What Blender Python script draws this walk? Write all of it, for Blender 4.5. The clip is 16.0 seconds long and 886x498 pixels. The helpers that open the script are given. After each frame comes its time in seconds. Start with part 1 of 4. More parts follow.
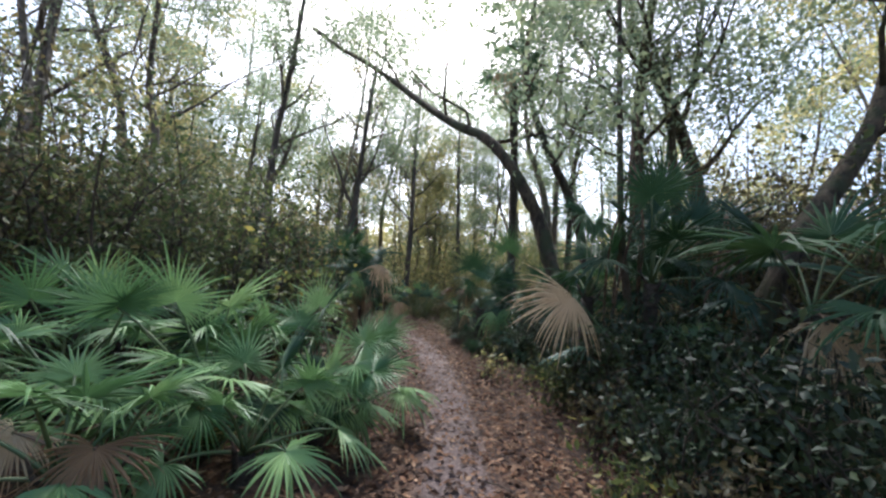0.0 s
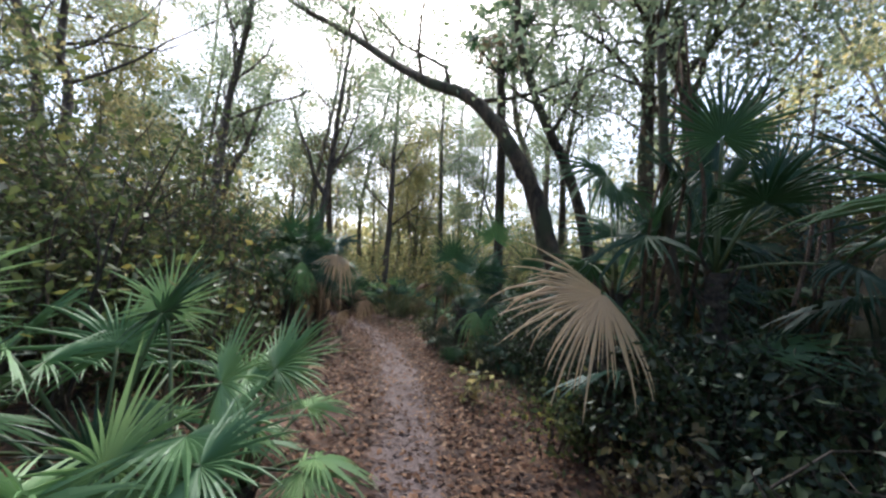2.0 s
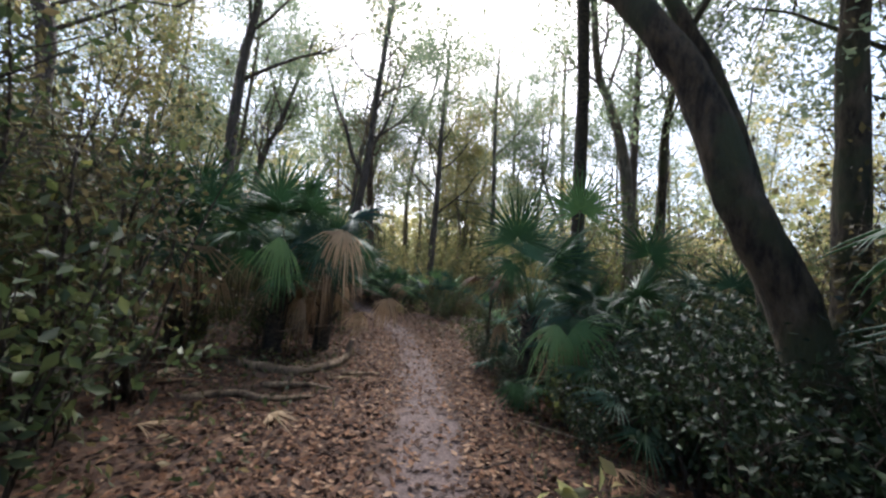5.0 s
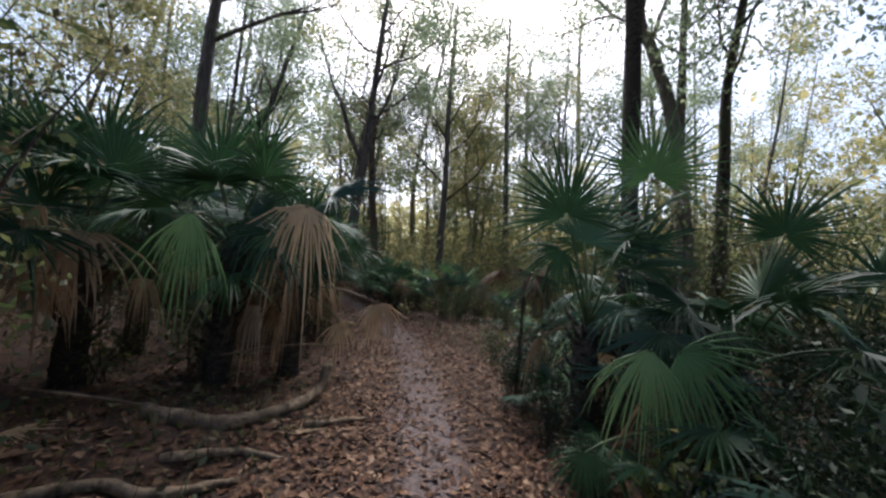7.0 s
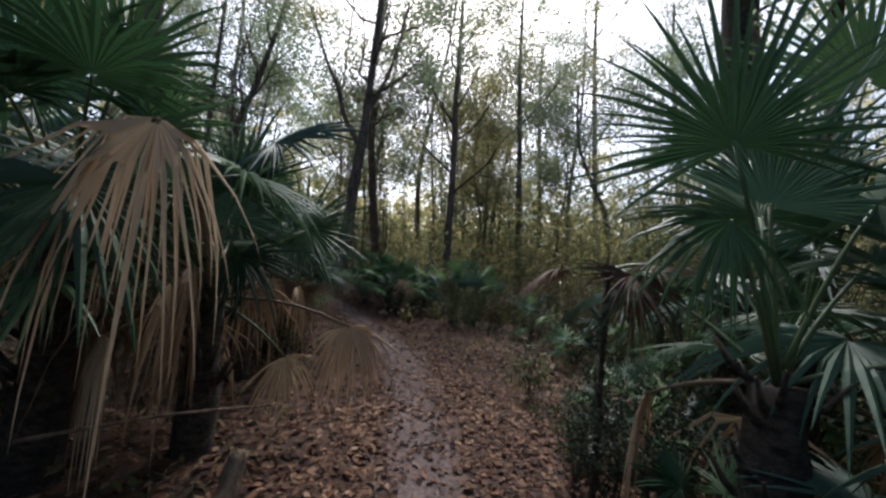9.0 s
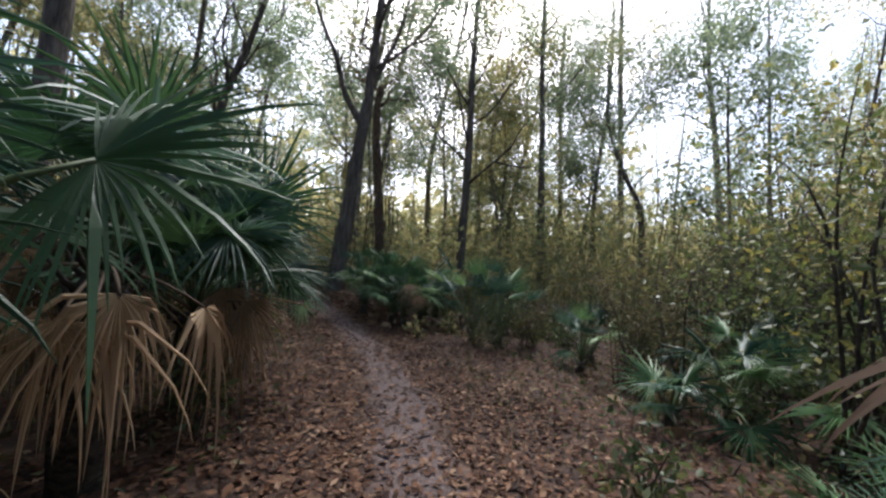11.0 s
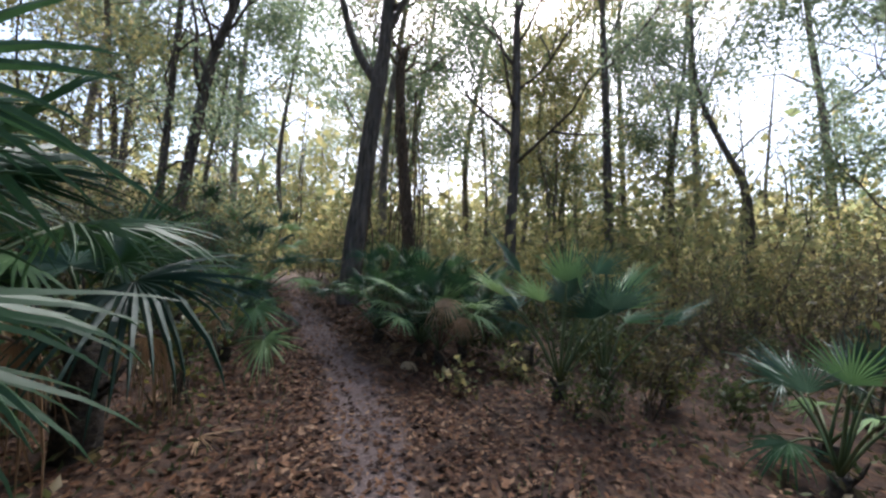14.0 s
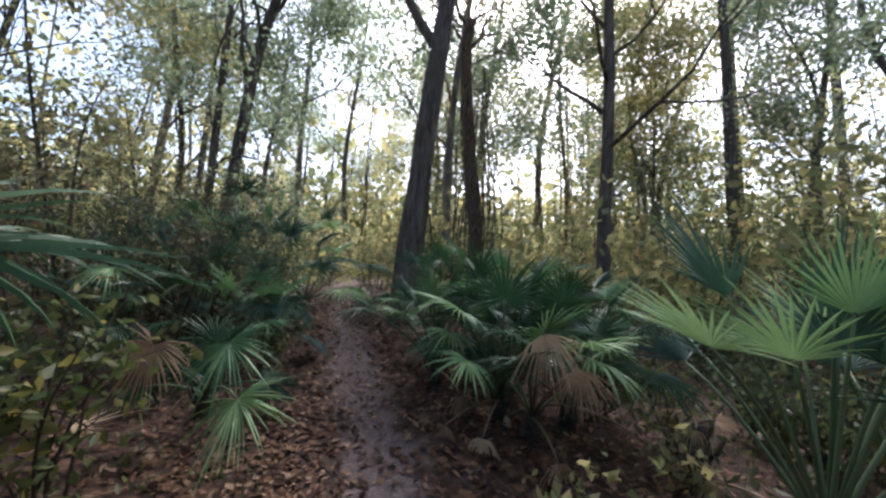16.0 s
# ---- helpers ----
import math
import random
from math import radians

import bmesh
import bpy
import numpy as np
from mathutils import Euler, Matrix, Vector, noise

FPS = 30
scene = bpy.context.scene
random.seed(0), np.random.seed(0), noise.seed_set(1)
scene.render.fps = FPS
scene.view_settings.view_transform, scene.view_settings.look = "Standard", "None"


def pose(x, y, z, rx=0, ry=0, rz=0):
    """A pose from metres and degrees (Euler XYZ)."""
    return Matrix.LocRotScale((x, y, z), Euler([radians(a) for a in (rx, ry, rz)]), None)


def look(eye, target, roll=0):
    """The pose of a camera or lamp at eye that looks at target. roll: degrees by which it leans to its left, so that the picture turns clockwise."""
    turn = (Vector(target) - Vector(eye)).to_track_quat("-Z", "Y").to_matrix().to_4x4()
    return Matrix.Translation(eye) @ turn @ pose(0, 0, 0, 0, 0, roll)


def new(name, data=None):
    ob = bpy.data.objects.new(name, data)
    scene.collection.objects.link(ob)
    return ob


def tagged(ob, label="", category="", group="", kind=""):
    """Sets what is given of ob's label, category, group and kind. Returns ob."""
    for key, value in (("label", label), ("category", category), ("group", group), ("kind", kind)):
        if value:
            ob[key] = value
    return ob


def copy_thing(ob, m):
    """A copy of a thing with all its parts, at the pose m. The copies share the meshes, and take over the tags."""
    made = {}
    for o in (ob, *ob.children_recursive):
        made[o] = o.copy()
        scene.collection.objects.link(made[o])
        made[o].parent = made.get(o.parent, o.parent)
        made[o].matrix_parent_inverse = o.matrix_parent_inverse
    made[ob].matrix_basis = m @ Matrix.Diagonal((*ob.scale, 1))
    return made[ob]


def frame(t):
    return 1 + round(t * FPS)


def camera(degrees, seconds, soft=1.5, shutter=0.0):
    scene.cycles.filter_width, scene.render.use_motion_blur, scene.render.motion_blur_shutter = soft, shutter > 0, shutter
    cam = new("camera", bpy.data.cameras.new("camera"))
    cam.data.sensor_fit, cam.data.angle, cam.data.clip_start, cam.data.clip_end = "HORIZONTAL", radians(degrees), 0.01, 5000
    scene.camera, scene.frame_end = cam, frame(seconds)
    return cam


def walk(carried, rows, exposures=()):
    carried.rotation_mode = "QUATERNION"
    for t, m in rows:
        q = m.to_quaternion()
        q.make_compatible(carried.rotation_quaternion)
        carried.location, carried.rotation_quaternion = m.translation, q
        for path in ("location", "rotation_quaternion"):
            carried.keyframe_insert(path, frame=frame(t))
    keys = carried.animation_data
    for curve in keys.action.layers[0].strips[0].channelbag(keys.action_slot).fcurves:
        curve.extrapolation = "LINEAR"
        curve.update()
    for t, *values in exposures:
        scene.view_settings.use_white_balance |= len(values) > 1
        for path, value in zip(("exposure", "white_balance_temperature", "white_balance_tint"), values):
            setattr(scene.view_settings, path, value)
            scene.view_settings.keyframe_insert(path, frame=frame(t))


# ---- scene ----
cam = camera(100.0, 16.0, soft=2.5)
METRES, EYE, TILT, LEAN, TURN = 16.1, 1.5, 0.0, 0.0, 0.0
ROWS = [
    (0.0, 0.0, 0.0, 0.0, -0.55, 6.24, -5.07),
    (0.5, 0.0029, 0.0271, -0.0001, -1.9, 5.98, -4.72),
    (1.0, 0.0068, 0.0545, 0.0003, -2.44, 6.24, -4.83),
    (1.5, 0.014, 0.0827, -0.0005, -2.66, 6.11, -4.92),
    (2.0, 0.0172, 0.1111, -0.0007, -2.9, 6.02, -5.03),
    (2.5, 0.0254, 0.14, -0.0005, -2.81, 5.93, -5.12),
    (3.0, 0.0266, 0.1701, -0.0009, -1.51, 6.08, -5.57),
    (3.5, 0.027, 0.2026, -0.0017, 0.35, 5.16, -6.25),
    (4.0, 0.0222, 0.2357, -0.0038, 2.72, 4.7, -6.64),
    (6.5, 0.0151, 0.3703, 0.0025, 5.89, 3.7, -5.75),
    (7.0, 0.0064, 0.4019, 0.0004, 6.24, 3.26, -5.42),
    (7.5, 0.0016, 0.4333, -0.0009, 6.35, 3.17, -5.54),
    (8.0, -0.0039, 0.4639, -0.0005, 6.48, 3.22, -5.42),
    (8.5, -0.0087, 0.4941, -0.0009, 6.64, 3.13, -5.45),
    (9.0, -0.0122, 0.5251, -0.001, 7.23, 3.03, -5.16),
    (11.5, -0.0477, 0.6906, 0.001, 9.1, 2.77, -5.4),
    (12.0, -0.0541, 0.7252, 0.0009, 9.6, 2.57, -4.95),
    (12.5, -0.0616, 0.7592, 0.0005, 10.08, 2.55, -4.86),
    (13.0, -0.0693, 0.7922, 0.0007, 11.85, 2.35, -4.22),
    (13.5, -0.0801, 0.8237, -0.0008, 13.52, 2.7, -4.24),
    (14.0, -0.0866, 0.8558, -0.0003, 14.56, 2.7, -3.99),
    (14.5, -0.096, 0.8861, -0.0007, 16.36, 2.58, -4.25),
    (15.0, -0.1057, 0.9177, -0.0006, 18.86, 2.48, -4.2),
    (15.5, -0.121, 0.9456, -0.0006, 21.46, 2.61, -4.51),
    (16.0, -0.1338, 0.9751, -0.0006, 24.65, 3.17, -4.42),
]
walk(cam, [(t, pose(0, 0, EYE, TILT, LEAN, TURN) @ pose(METRES * x, METRES * y, METRES * z, 90 + pitch, roll, yaw)) for t, x, y, z, yaw, pitch, roll in ROWS],
     exposures=[(0, 1.7, 5900, 9), (4, 1.65, 5950, 10), (7, 1.2, 5950, 11), (9, 1.0, 5950, 11), (12, 1.7, 5950, 11), (14, 1.75, 5900, 11), (16, 1.95, 5850, 13)])

# ---- sky, sun, exposure ----
SUN_EL, SUN_AZ = 52.0, -8.0
world = bpy.data.worlds.new("sky")
scene.world = world
world.use_nodes = True
wn = world.node_tree.nodes
sky = wn.new("ShaderNodeTexSky")
sky.sky_type = "NISHITA"
sky.sun_disc = False
sky.sun_elevation, sky.sun_rotation = radians(SUN_EL), radians(SUN_AZ)
sky.dust_density, sky.ozone_density, sky.air_density = 5.0, 1.8, 1.0
wn["Background"].inputs["Strength"].default_value = 0.12
world.node_tree.links.new(sky.outputs[0], wn["Background"].inputs["Color"])
sun = new("sun", bpy.data.lights.new("sun", "SUN"))
sun.data.energy, sun.data.angle, sun.data.color = 3.2, radians(30), (1.0, 0.97, 0.92)
_d = Vector((math.sin(radians(SUN_AZ)) * math.cos(radians(SUN_EL)), math.cos(radians(SUN_AZ)) * math.cos(radians(SUN_EL)), math.sin(radians(SUN_EL))))
sun.matrix_world = look(_d * 60, (0, 0, 0))


# ---- materials ----
def mat_base(name):
    m = bpy.data.materials.new(name)
    m.use_nodes = True
    nt = m.node_tree
    return m, nt, nt.nodes, nt.links, nt.nodes["Principled BSDF"]


def ramp(nodes, stops):
    r = nodes.new("ShaderNodeValToRGB")
    r.color_ramp.elements[0].position, r.color_ramp.elements[0].color = stops[0][0], (*stops[0][1], 1)
    r.color_ramp.elements[1].position, r.color_ramp.elements[1].color = stops[-1][0], (*stops[-1][1], 1)
    for p, c in stops[1:-1]:
        e = r.color_ramp.elements.new(p)
        e.color = (*c, 1)
    return r


def leaf_mat(name, stops, through_light=0.35, rough=0.5, per="island", grain=6.0, gloss=0.4):
    """A leaf: colour varied piece by piece, mottled, with light passing through."""
    m, nt, n, l, p = mat_base(name)
    if per == "island":
        src = n.new("ShaderNodeNewGeometry").outputs["Random Per Island"]
    else:
        src = n.new("ShaderNodeObjectInfo").outputs["Random"]
    tc = n.new("ShaderNodeTexCoord")
    nz = n.new("ShaderNodeTexNoise")
    nz.inputs["Scale"].default_value, nz.inputs["Detail"].default_value = grain, 3
    l.new(tc.outputs["Object"], nz.inputs["Vector"])
    add = n.new("ShaderNodeMath")
    add.operation = "MULTIPLY_ADD"
    l.new(nz.outputs["Fac"], add.inputs[0])
    add.inputs[1].default_value = 0.7
    l.new(src, add.inputs[2])
    sub = n.new("ShaderNodeMath")
    sub.operation = "SUBTRACT"
    l.new(add.outputs[0], sub.inputs[0])
    sub.inputs[1].default_value = 0.35
    r = ramp(n, stops)
    l.new(sub.outputs[0], r.inputs["Fac"])
    l.new(r.outputs["Color"], p.inputs["Base Color"])
    p.inputs["Roughness"].default_value = rough
    p.inputs["Specular IOR Level"].default_value = gloss
    tr = n.new("ShaderNodeBsdfTranslucent")
    l.new(r.outputs["Color"], tr.inputs["Color"])
    mx = n.new("ShaderNodeMixShader")
    mx.inputs[0].default_value = through_light
    l.new(p.outputs[0], mx.inputs[1])
    l.new(tr.outputs[0], mx.inputs[2])
    l.new(mx.outputs[0], n["Material Output"].inputs["Surface"])
    return m


def bark_mat(name, dark, light, scale=9.0, stretch=0.16, moss=None):
    m, nt, n, l, p = mat_base(name)
    tc = n.new("ShaderNodeTexCoord")
    mp = n.new("ShaderNodeMapping")
    mp.inputs["Scale"].default_value = (1, 1, stretch)
    l.new(tc.outputs["Object"], mp.inputs["Vector"])
    nz = n.new("ShaderNodeTexNoise")
    nz.inputs["Scale"].default_value, nz.inputs["Detail"].default_value, nz.inputs["Roughness"].default_value = scale, 7, 0.7
    l.new(mp.outputs[0], nz.inputs["Vector"])
    big = n.new("ShaderNodeTexNoise")
    big.inputs["Scale"].default_value, big.inputs["Detail"].default_value = 1.6, 3
    l.new(tc.outputs["Object"], big.inputs["Vector"])
    r = ramp(n, [(0.4, dark), (0.63, light)])
    l.new(nz.outputs["Fac"], r.inputs["Fac"])
    mixc = n.new("ShaderNodeMix")
    mixc.data_type = "RGBA"
    r2 = ramp(n, [(0.48, (0, 0, 0)), (0.62, (1, 1, 1))])
    l.new(big.outputs["Fac"], r2.inputs["Fac"])
    l.new(r2.outputs["Color"], mixc.inputs["Factor"])
    l.new(r.outputs["Color"], mixc.inputs["A"])
    c = moss or tuple(0.5 * v for v in light)
    mixc.inputs["B"].default_value = (*c, 1)
    l.new(mixc.outputs["Result"], p.inputs["Base Color"])
    p.inputs["Roughness"].default_value = 0.95
    b = n.new("ShaderNodeBump")
    b.inputs["Strength"].default_value, b.inputs["Distance"].default_value = 1.0, 0.06
    l.new(nz.outputs["Fac"], b.inputs["Height"])
    l.new(b.outputs[0], p.inputs["Normal"])
    return m


def ground_mat():
    m, nt, n, l, p = mat_base("forest_floor_soil")
    tc = n.new("ShaderNodeTexCoord")
    at = n.new("ShaderNodeAttribute")
    at.attribute_name = "trodden"

    def nzz(scale, detail=6, rough=0.6):
        z = n.new("ShaderNodeTexNoise")
        z.inputs["Scale"].default_value, z.inputs["Detail"].default_value, z.inputs["Roughness"].default_value = scale, detail, rough
        l.new(tc.outputs["Object"], z.inputs["Vector"])
        return z
    fine, mid, big = nzz(38, 8, 0.75), nzz(5.0), nzz(0.9)
    vor = n.new("ShaderNodeTexVoronoi")
    vor.inputs["Scale"].default_value = 16
    l.new(tc.outputs["Object"], vor.inputs["Vector"])
    soil = ramp(n, [(0.25, (0.012, 0.007, 0.005)), (0.5, (0.038, 0.020, 0.013)), (0.72, (0.10, 0.053, 0.031))])
    l.new(fine.outputs["Fac"], soil.inputs["Fac"])
    litter = n.new("ShaderNodeMix")
    litter.data_type = "RGBA"
    lc = ramp(n, [(0.0, (0.028, 0.013, 0.008)), (0.45, (0.085, 0.041, 0.022)), (1.0, (0.20, 0.115, 0.062))])
    l.new(vor.outputs["Color"], lc.inputs["Fac"])
    lm = ramp(n, [(0.42, (0, 0, 0)), (0.6, (1, 1, 1))])
    l.new(mid.outputs["Fac"], lm.inputs["Fac"])
    l.new(lm.outputs["Color"], litter.inputs["Factor"])
    l.new(soil.outputs["Color"], litter.inputs["A"])
    l.new(lc.outputs["Color"], litter.inputs["B"])
    sand = ramp(n, [(0.3, (0.045, 0.030, 0.026)), (0.52, (0.12, 0.084, 0.076)), (0.75, (0.26, 0.20, 0.185))])
    l.new(fine.outputs["Fac"], sand.inputs["Fac"])
    edge = n.new("ShaderNodeMath")
    edge.operation = "MULTIPLY_ADD"
    wear = n.new("ShaderNodeMath")
    wear.operation = "MULTIPLY_ADD"
    l.new(big.outputs["Fac"], wear.inputs[0])
    wear.inputs[1].default_value = 1.3
    wear.inputs[2].default_value = -0.65
    half = n.new("ShaderNodeMath")
    half.operation = "ADD"
    l.new(wear.outputs[0], half.inputs[0])
    l.new(mid.outputs["Fac"], half.inputs[1])
    l.new(half.outputs[0], edge.inputs[0])
    edge.inputs[1].default_value = 1.0
    l.new(at.outputs["Fac"], edge.inputs[2])
    er = ramp(n, [(0.95, (0, 0, 0)), (1.35, (1, 1, 1))])
    sc = n.new("ShaderNodeMath")
    sc.operation = "SUBTRACT"
    l.new(edge.outputs[0], sc.inputs[0])
    sc.inputs[1].default_value = 0.25
    er.color_ramp.elements[0].position, er.color_ramp.elements[1].position = 0.55, 0.95
    l.new(sc.outputs[0], er.inputs["Fac"])
    out = n.new("ShaderNodeMix")
    out.data_type = "RGBA"
    l.new(er.outputs["Color"], out.inputs["Factor"])
    l.new(litter.outputs["Result"], out.inputs["A"])
    l.new(sand.outputs["Color"], out.inputs["B"])
    l.new(out.outputs["Result"], p.inputs["Base Color"])
    p.inputs["Roughness"].default_value = 0.95
    b = n.new("ShaderNodeBump")
    b.inputs["Strength"].default_value, b.inputs["Distance"].default_value = 0.7, 0.03
    l.new(fine.outputs["Fac"], b.inputs["Height"])
    l.new(b.outputs[0], p.inputs["Normal"])
    return m


M_GROUND = ground_mat()
M_LITTER = leaf_mat("fallen_leaves", [(0.0, (0.022, 0.010, 0.006)), (0.45, (0.070, 0.031, 0.016)), (0.8, (0.16, 0.078, 0.040)), (1.0, (0.27, 0.17, 0.105))], 0.05, 0.75, grain=1.0, gloss=0.2)
M_FAN = leaf_mat("palm_green", [(0.0, (0.020, 0.048, 0.020)), (0.5, (0.036, 0.085, 0.034)), (1.0, (0.08, 0.15, 0.055))], 0.3, 0.46, per="object", grain=3.0, gloss=0.38)
M_FAN_BLUE = leaf_mat("palm_blue_green", [(0.0, (0.022, 0.052, 0.034)), (0.5, (0.040, 0.090, 0.058)), (1.0, (0.085, 0.15, 0.095))], 0.3, 0.46, per="object", grain=3.0, gloss=0.38)
M_FAN_BRIGHT = leaf_mat("palmetto_green", [(0.0, (0.085, 0.17, 0.065)), (0.5, (0.15, 0.26, 0.10)), (1.0, (0.26, 0.38, 0.16))], 0.3, 0.46, per="object", grain=3.0, gloss=0.38)
M_FAN_BROWN = leaf_mat("palm_rotten", [(0.0, (0.04, 0.024, 0.016)), (0.5, (0.09, 0.055, 0.034)), (1.0, (0.17, 0.11, 0.07))], 0.1, 0.75, per="object", grain=5.0, gloss=0.2)
M_FAN_DEAD = leaf_mat("palm_dead", [(0.0, (0.20, 0.125, 0.07)), (0.5, (0.40, 0.27, 0.16)), (1.0, (0.57, 0.43, 0.27))], 0.2, 0.7, per="object", grain=5.0, gloss=0.2)
M_FAN_DYING = leaf_mat("palm_dying", [(0.0, (0.27, 0.28, 0.15)), (0.4, (0.44, 0.34, 0.20)), (1.0, (0.62, 0.43, 0.27))], 0.25, 0.6, per="island", grain=2.2, gloss=0.2)
M_STALK = leaf_mat("palm_stalk", [(0.0, (0.06, 0.10, 0.04)), (1.0, (0.13, 0.16, 0.07))], 0.05, 0.5, per="object")
M_STALK_DEAD = leaf_mat("palm_stalk_dead", [(0.0, (0.11, 0.07, 0.045)), (1.0, (0.25, 0.17, 0.11))], 0.0, 0.7, per="object")
M_OAKLEAF = leaf_mat("canopy_leaf", [(0.0, (0.12, 0.16, 0.105)), (0.5, (0.185, 0.23, 0.14)), (1.0, (0.28, 0.315, 0.175))], 0.7, 0.5, grain=0.5)
M_YELLOW = leaf_mat("autumn_leaf", [(0.0, (0.15, 0.175, 0.08)), (0.5, (0.27, 0.26, 0.115)), (1.0, (0.43, 0.35, 0.155))], 0.7, 0.5, grain=0.4)
M_SHRUB = leaf_mat("shrub_leaf", [(0.0, (0.036, 0.056, 0.022)), (0.5, (0.075, 0.10, 0.038)), (1.0, (0.15, 0.16, 0.06))], 0.45, 0.5, grain=0.8)
M_BROWNSH = leaf_mat("thicket_leaf", [(0.0, (0.065, 0.058, 0.028)), (0.5, (0.12, 0.10, 0.046)), (1.0, (0.21, 0.16, 0.075))], 0.45, 0.55, grain=0.8)
M_DARKLEAF = leaf_mat("glossy_leaf", [(0.0, (0.012, 0.022, 0.010)), (0.6, (0.026, 0.044, 0.019)), (1.0, (0.062, 0.084, 0.038))], 0.25, 0.5, grain=0.8, gloss=0.35)
M_FRESH = leaf_mat("fresh_leaf", [(0.0, (0.065, 0.09, 0.03)), (0.6, (0.12, 0.14, 0.045)), (1.0, (0.28, 0.23, 0.06))], 0.5, 0.45, grain=0.8)
M_GRASS = leaf_mat("grass_blade", [(0.0, (0.03, 0.055, 0.018)), (0.6, (0.06, 0.095, 0.03)), (1.0, (0.14, 0.15, 0.06))], 0.3, 0.6, grain=0.8)
M_BARK = bark_mat("grey_brown_bark", (0.045, 0.036, 0.030), (0.19, 0.15, 0.125))
M_BARK_OAK = bark_mat("oak_bark", (0.018, 0.013, 0.009), (0.13, 0.095, 0.06), 7, 0.3, (0.06, 0.065, 0.032))
M_BARK_PALE = bark_mat("pale_bark", (0.10, 0.085, 0.065), (0.30, 0.25, 0.20), 6, 0.4)
M_TWIG = bark_mat("twig_bark", (0.03, 0.022, 0.016), (0.12, 0.09, 0.065), 14, 0.5)
M_PALMTRUNK = bark_mat("palm_trunk", (0.02, 0.016, 0.012), (0.11, 0.085, 0.06), 12, 1.6)
M_LOG = bark_mat("weathered_wood", (0.10, 0.068, 0.043), (0.38, 0.27, 0.175), 10, 0.6)
M_VINE = bark_mat("vine_stem", (0.04, 0.028, 0.02), (0.20, 0.13, 0.085), 12, 0.4)



# ---- mesh makers ----
def mesh_from(name, verts, faces, mats, smooth=True):
    me = bpy.data.meshes.new(name)
    me.from_pydata([tuple(v) for v in verts] if not isinstance(verts, np.ndarray) else verts.tolist(), [], faces)
    for m in mats:
        me.materials.append(m)
    if smooth:
        me.polygons.foreach_set("use_smooth", [True] * len(me.polygons))
    me.update()
    return me


def thing(name, loc, label, category, group="", kind=""):
    ob = new(name)
    ob.empty_display_size = 0.1
    ob.location = loc
    return tagged(ob, label, category, group, kind)


def child(name, me, parent, label="", m=None):
    ob = new(name, me)
    ob.parent = parent
    if m is not None:
        ob.matrix_basis = m
    if label:
        ob["label"] = label
    return ob


class Tubes:
    """Collects tapered, bent round stems into one mesh."""

    def __init__(self):
        self.v, self.f, self.rings = [], [], []

    def add(self, pts, radii, n=7, lump=0.0):
        pts = [Vector(p) for p in pts]
        base = len(self.v)
        if self.rings:
            near = min(self.rings[:40] + self.rings[-90:], key=lambda q: (q[0] - pts[0]).length_squared)
            self.f.append((near[1], base, base + 1))
        self.rings += [(p, base + i * n) for i, p in enumerate(pts)]
        ref = Vector((0.31, 0.95, 0.05))
        for i, p in enumerate(pts):
            d = (pts[min(i + 1, len(pts) - 1)] - pts[max(i - 1, 0)]).normalized()
            u = d.cross(ref)
            if u.length < 0.05:
                u = d.cross(Vector((1, 0, 0)))
            u.normalize()
            w = d.cross(u)
            for k in range(n):
                a = 2 * math.pi * k / n
                r = radii[i] * (1 + (lump * noise.noise((p + (u * math.cos(a) + w * math.sin(a)) * radii[i]) * (0.9 / max(radii[i], 0.02))) if lump else 0))
                self.v.append(p + (u * math.cos(a) + w * math.sin(a)) * r)
        for i in range(len(pts) - 1):
            for k in range(n):
                a, b = base + i * n + k, base + i * n + (k + 1) % n
                self.f.append((a, b, b + n, a + n))
        self.f.append(tuple(base + k for k in range(n))[::-1])
        self.f.append(tuple(base + (len(pts) - 1) * n + k for k in range(n)))

    def mesh(self, name, m):
        return mesh_from(name, self.v, self.f, [m])


def smooth_path(pts, per=4):
    """A smooth line through the given points."""
    P = [np.array(p, float) for p in pts]
    P = [2 * P[0] - P[1]] + P + [2 * P[-1] - P[-2]]
    out = []
    for i in range(1, len(P) - 2):
        for s in range(per):
            t = s / per
            a, b, c, d = P[i - 1:i + 3]
            out.append(0.5 * (2 * b + (c - a) * t + (2 * a - 5 * b + 4 * c - d) * t * t + (3 * b - a - 3 * c + d) * t ** 3))
    out.append(P[-2])
    return out


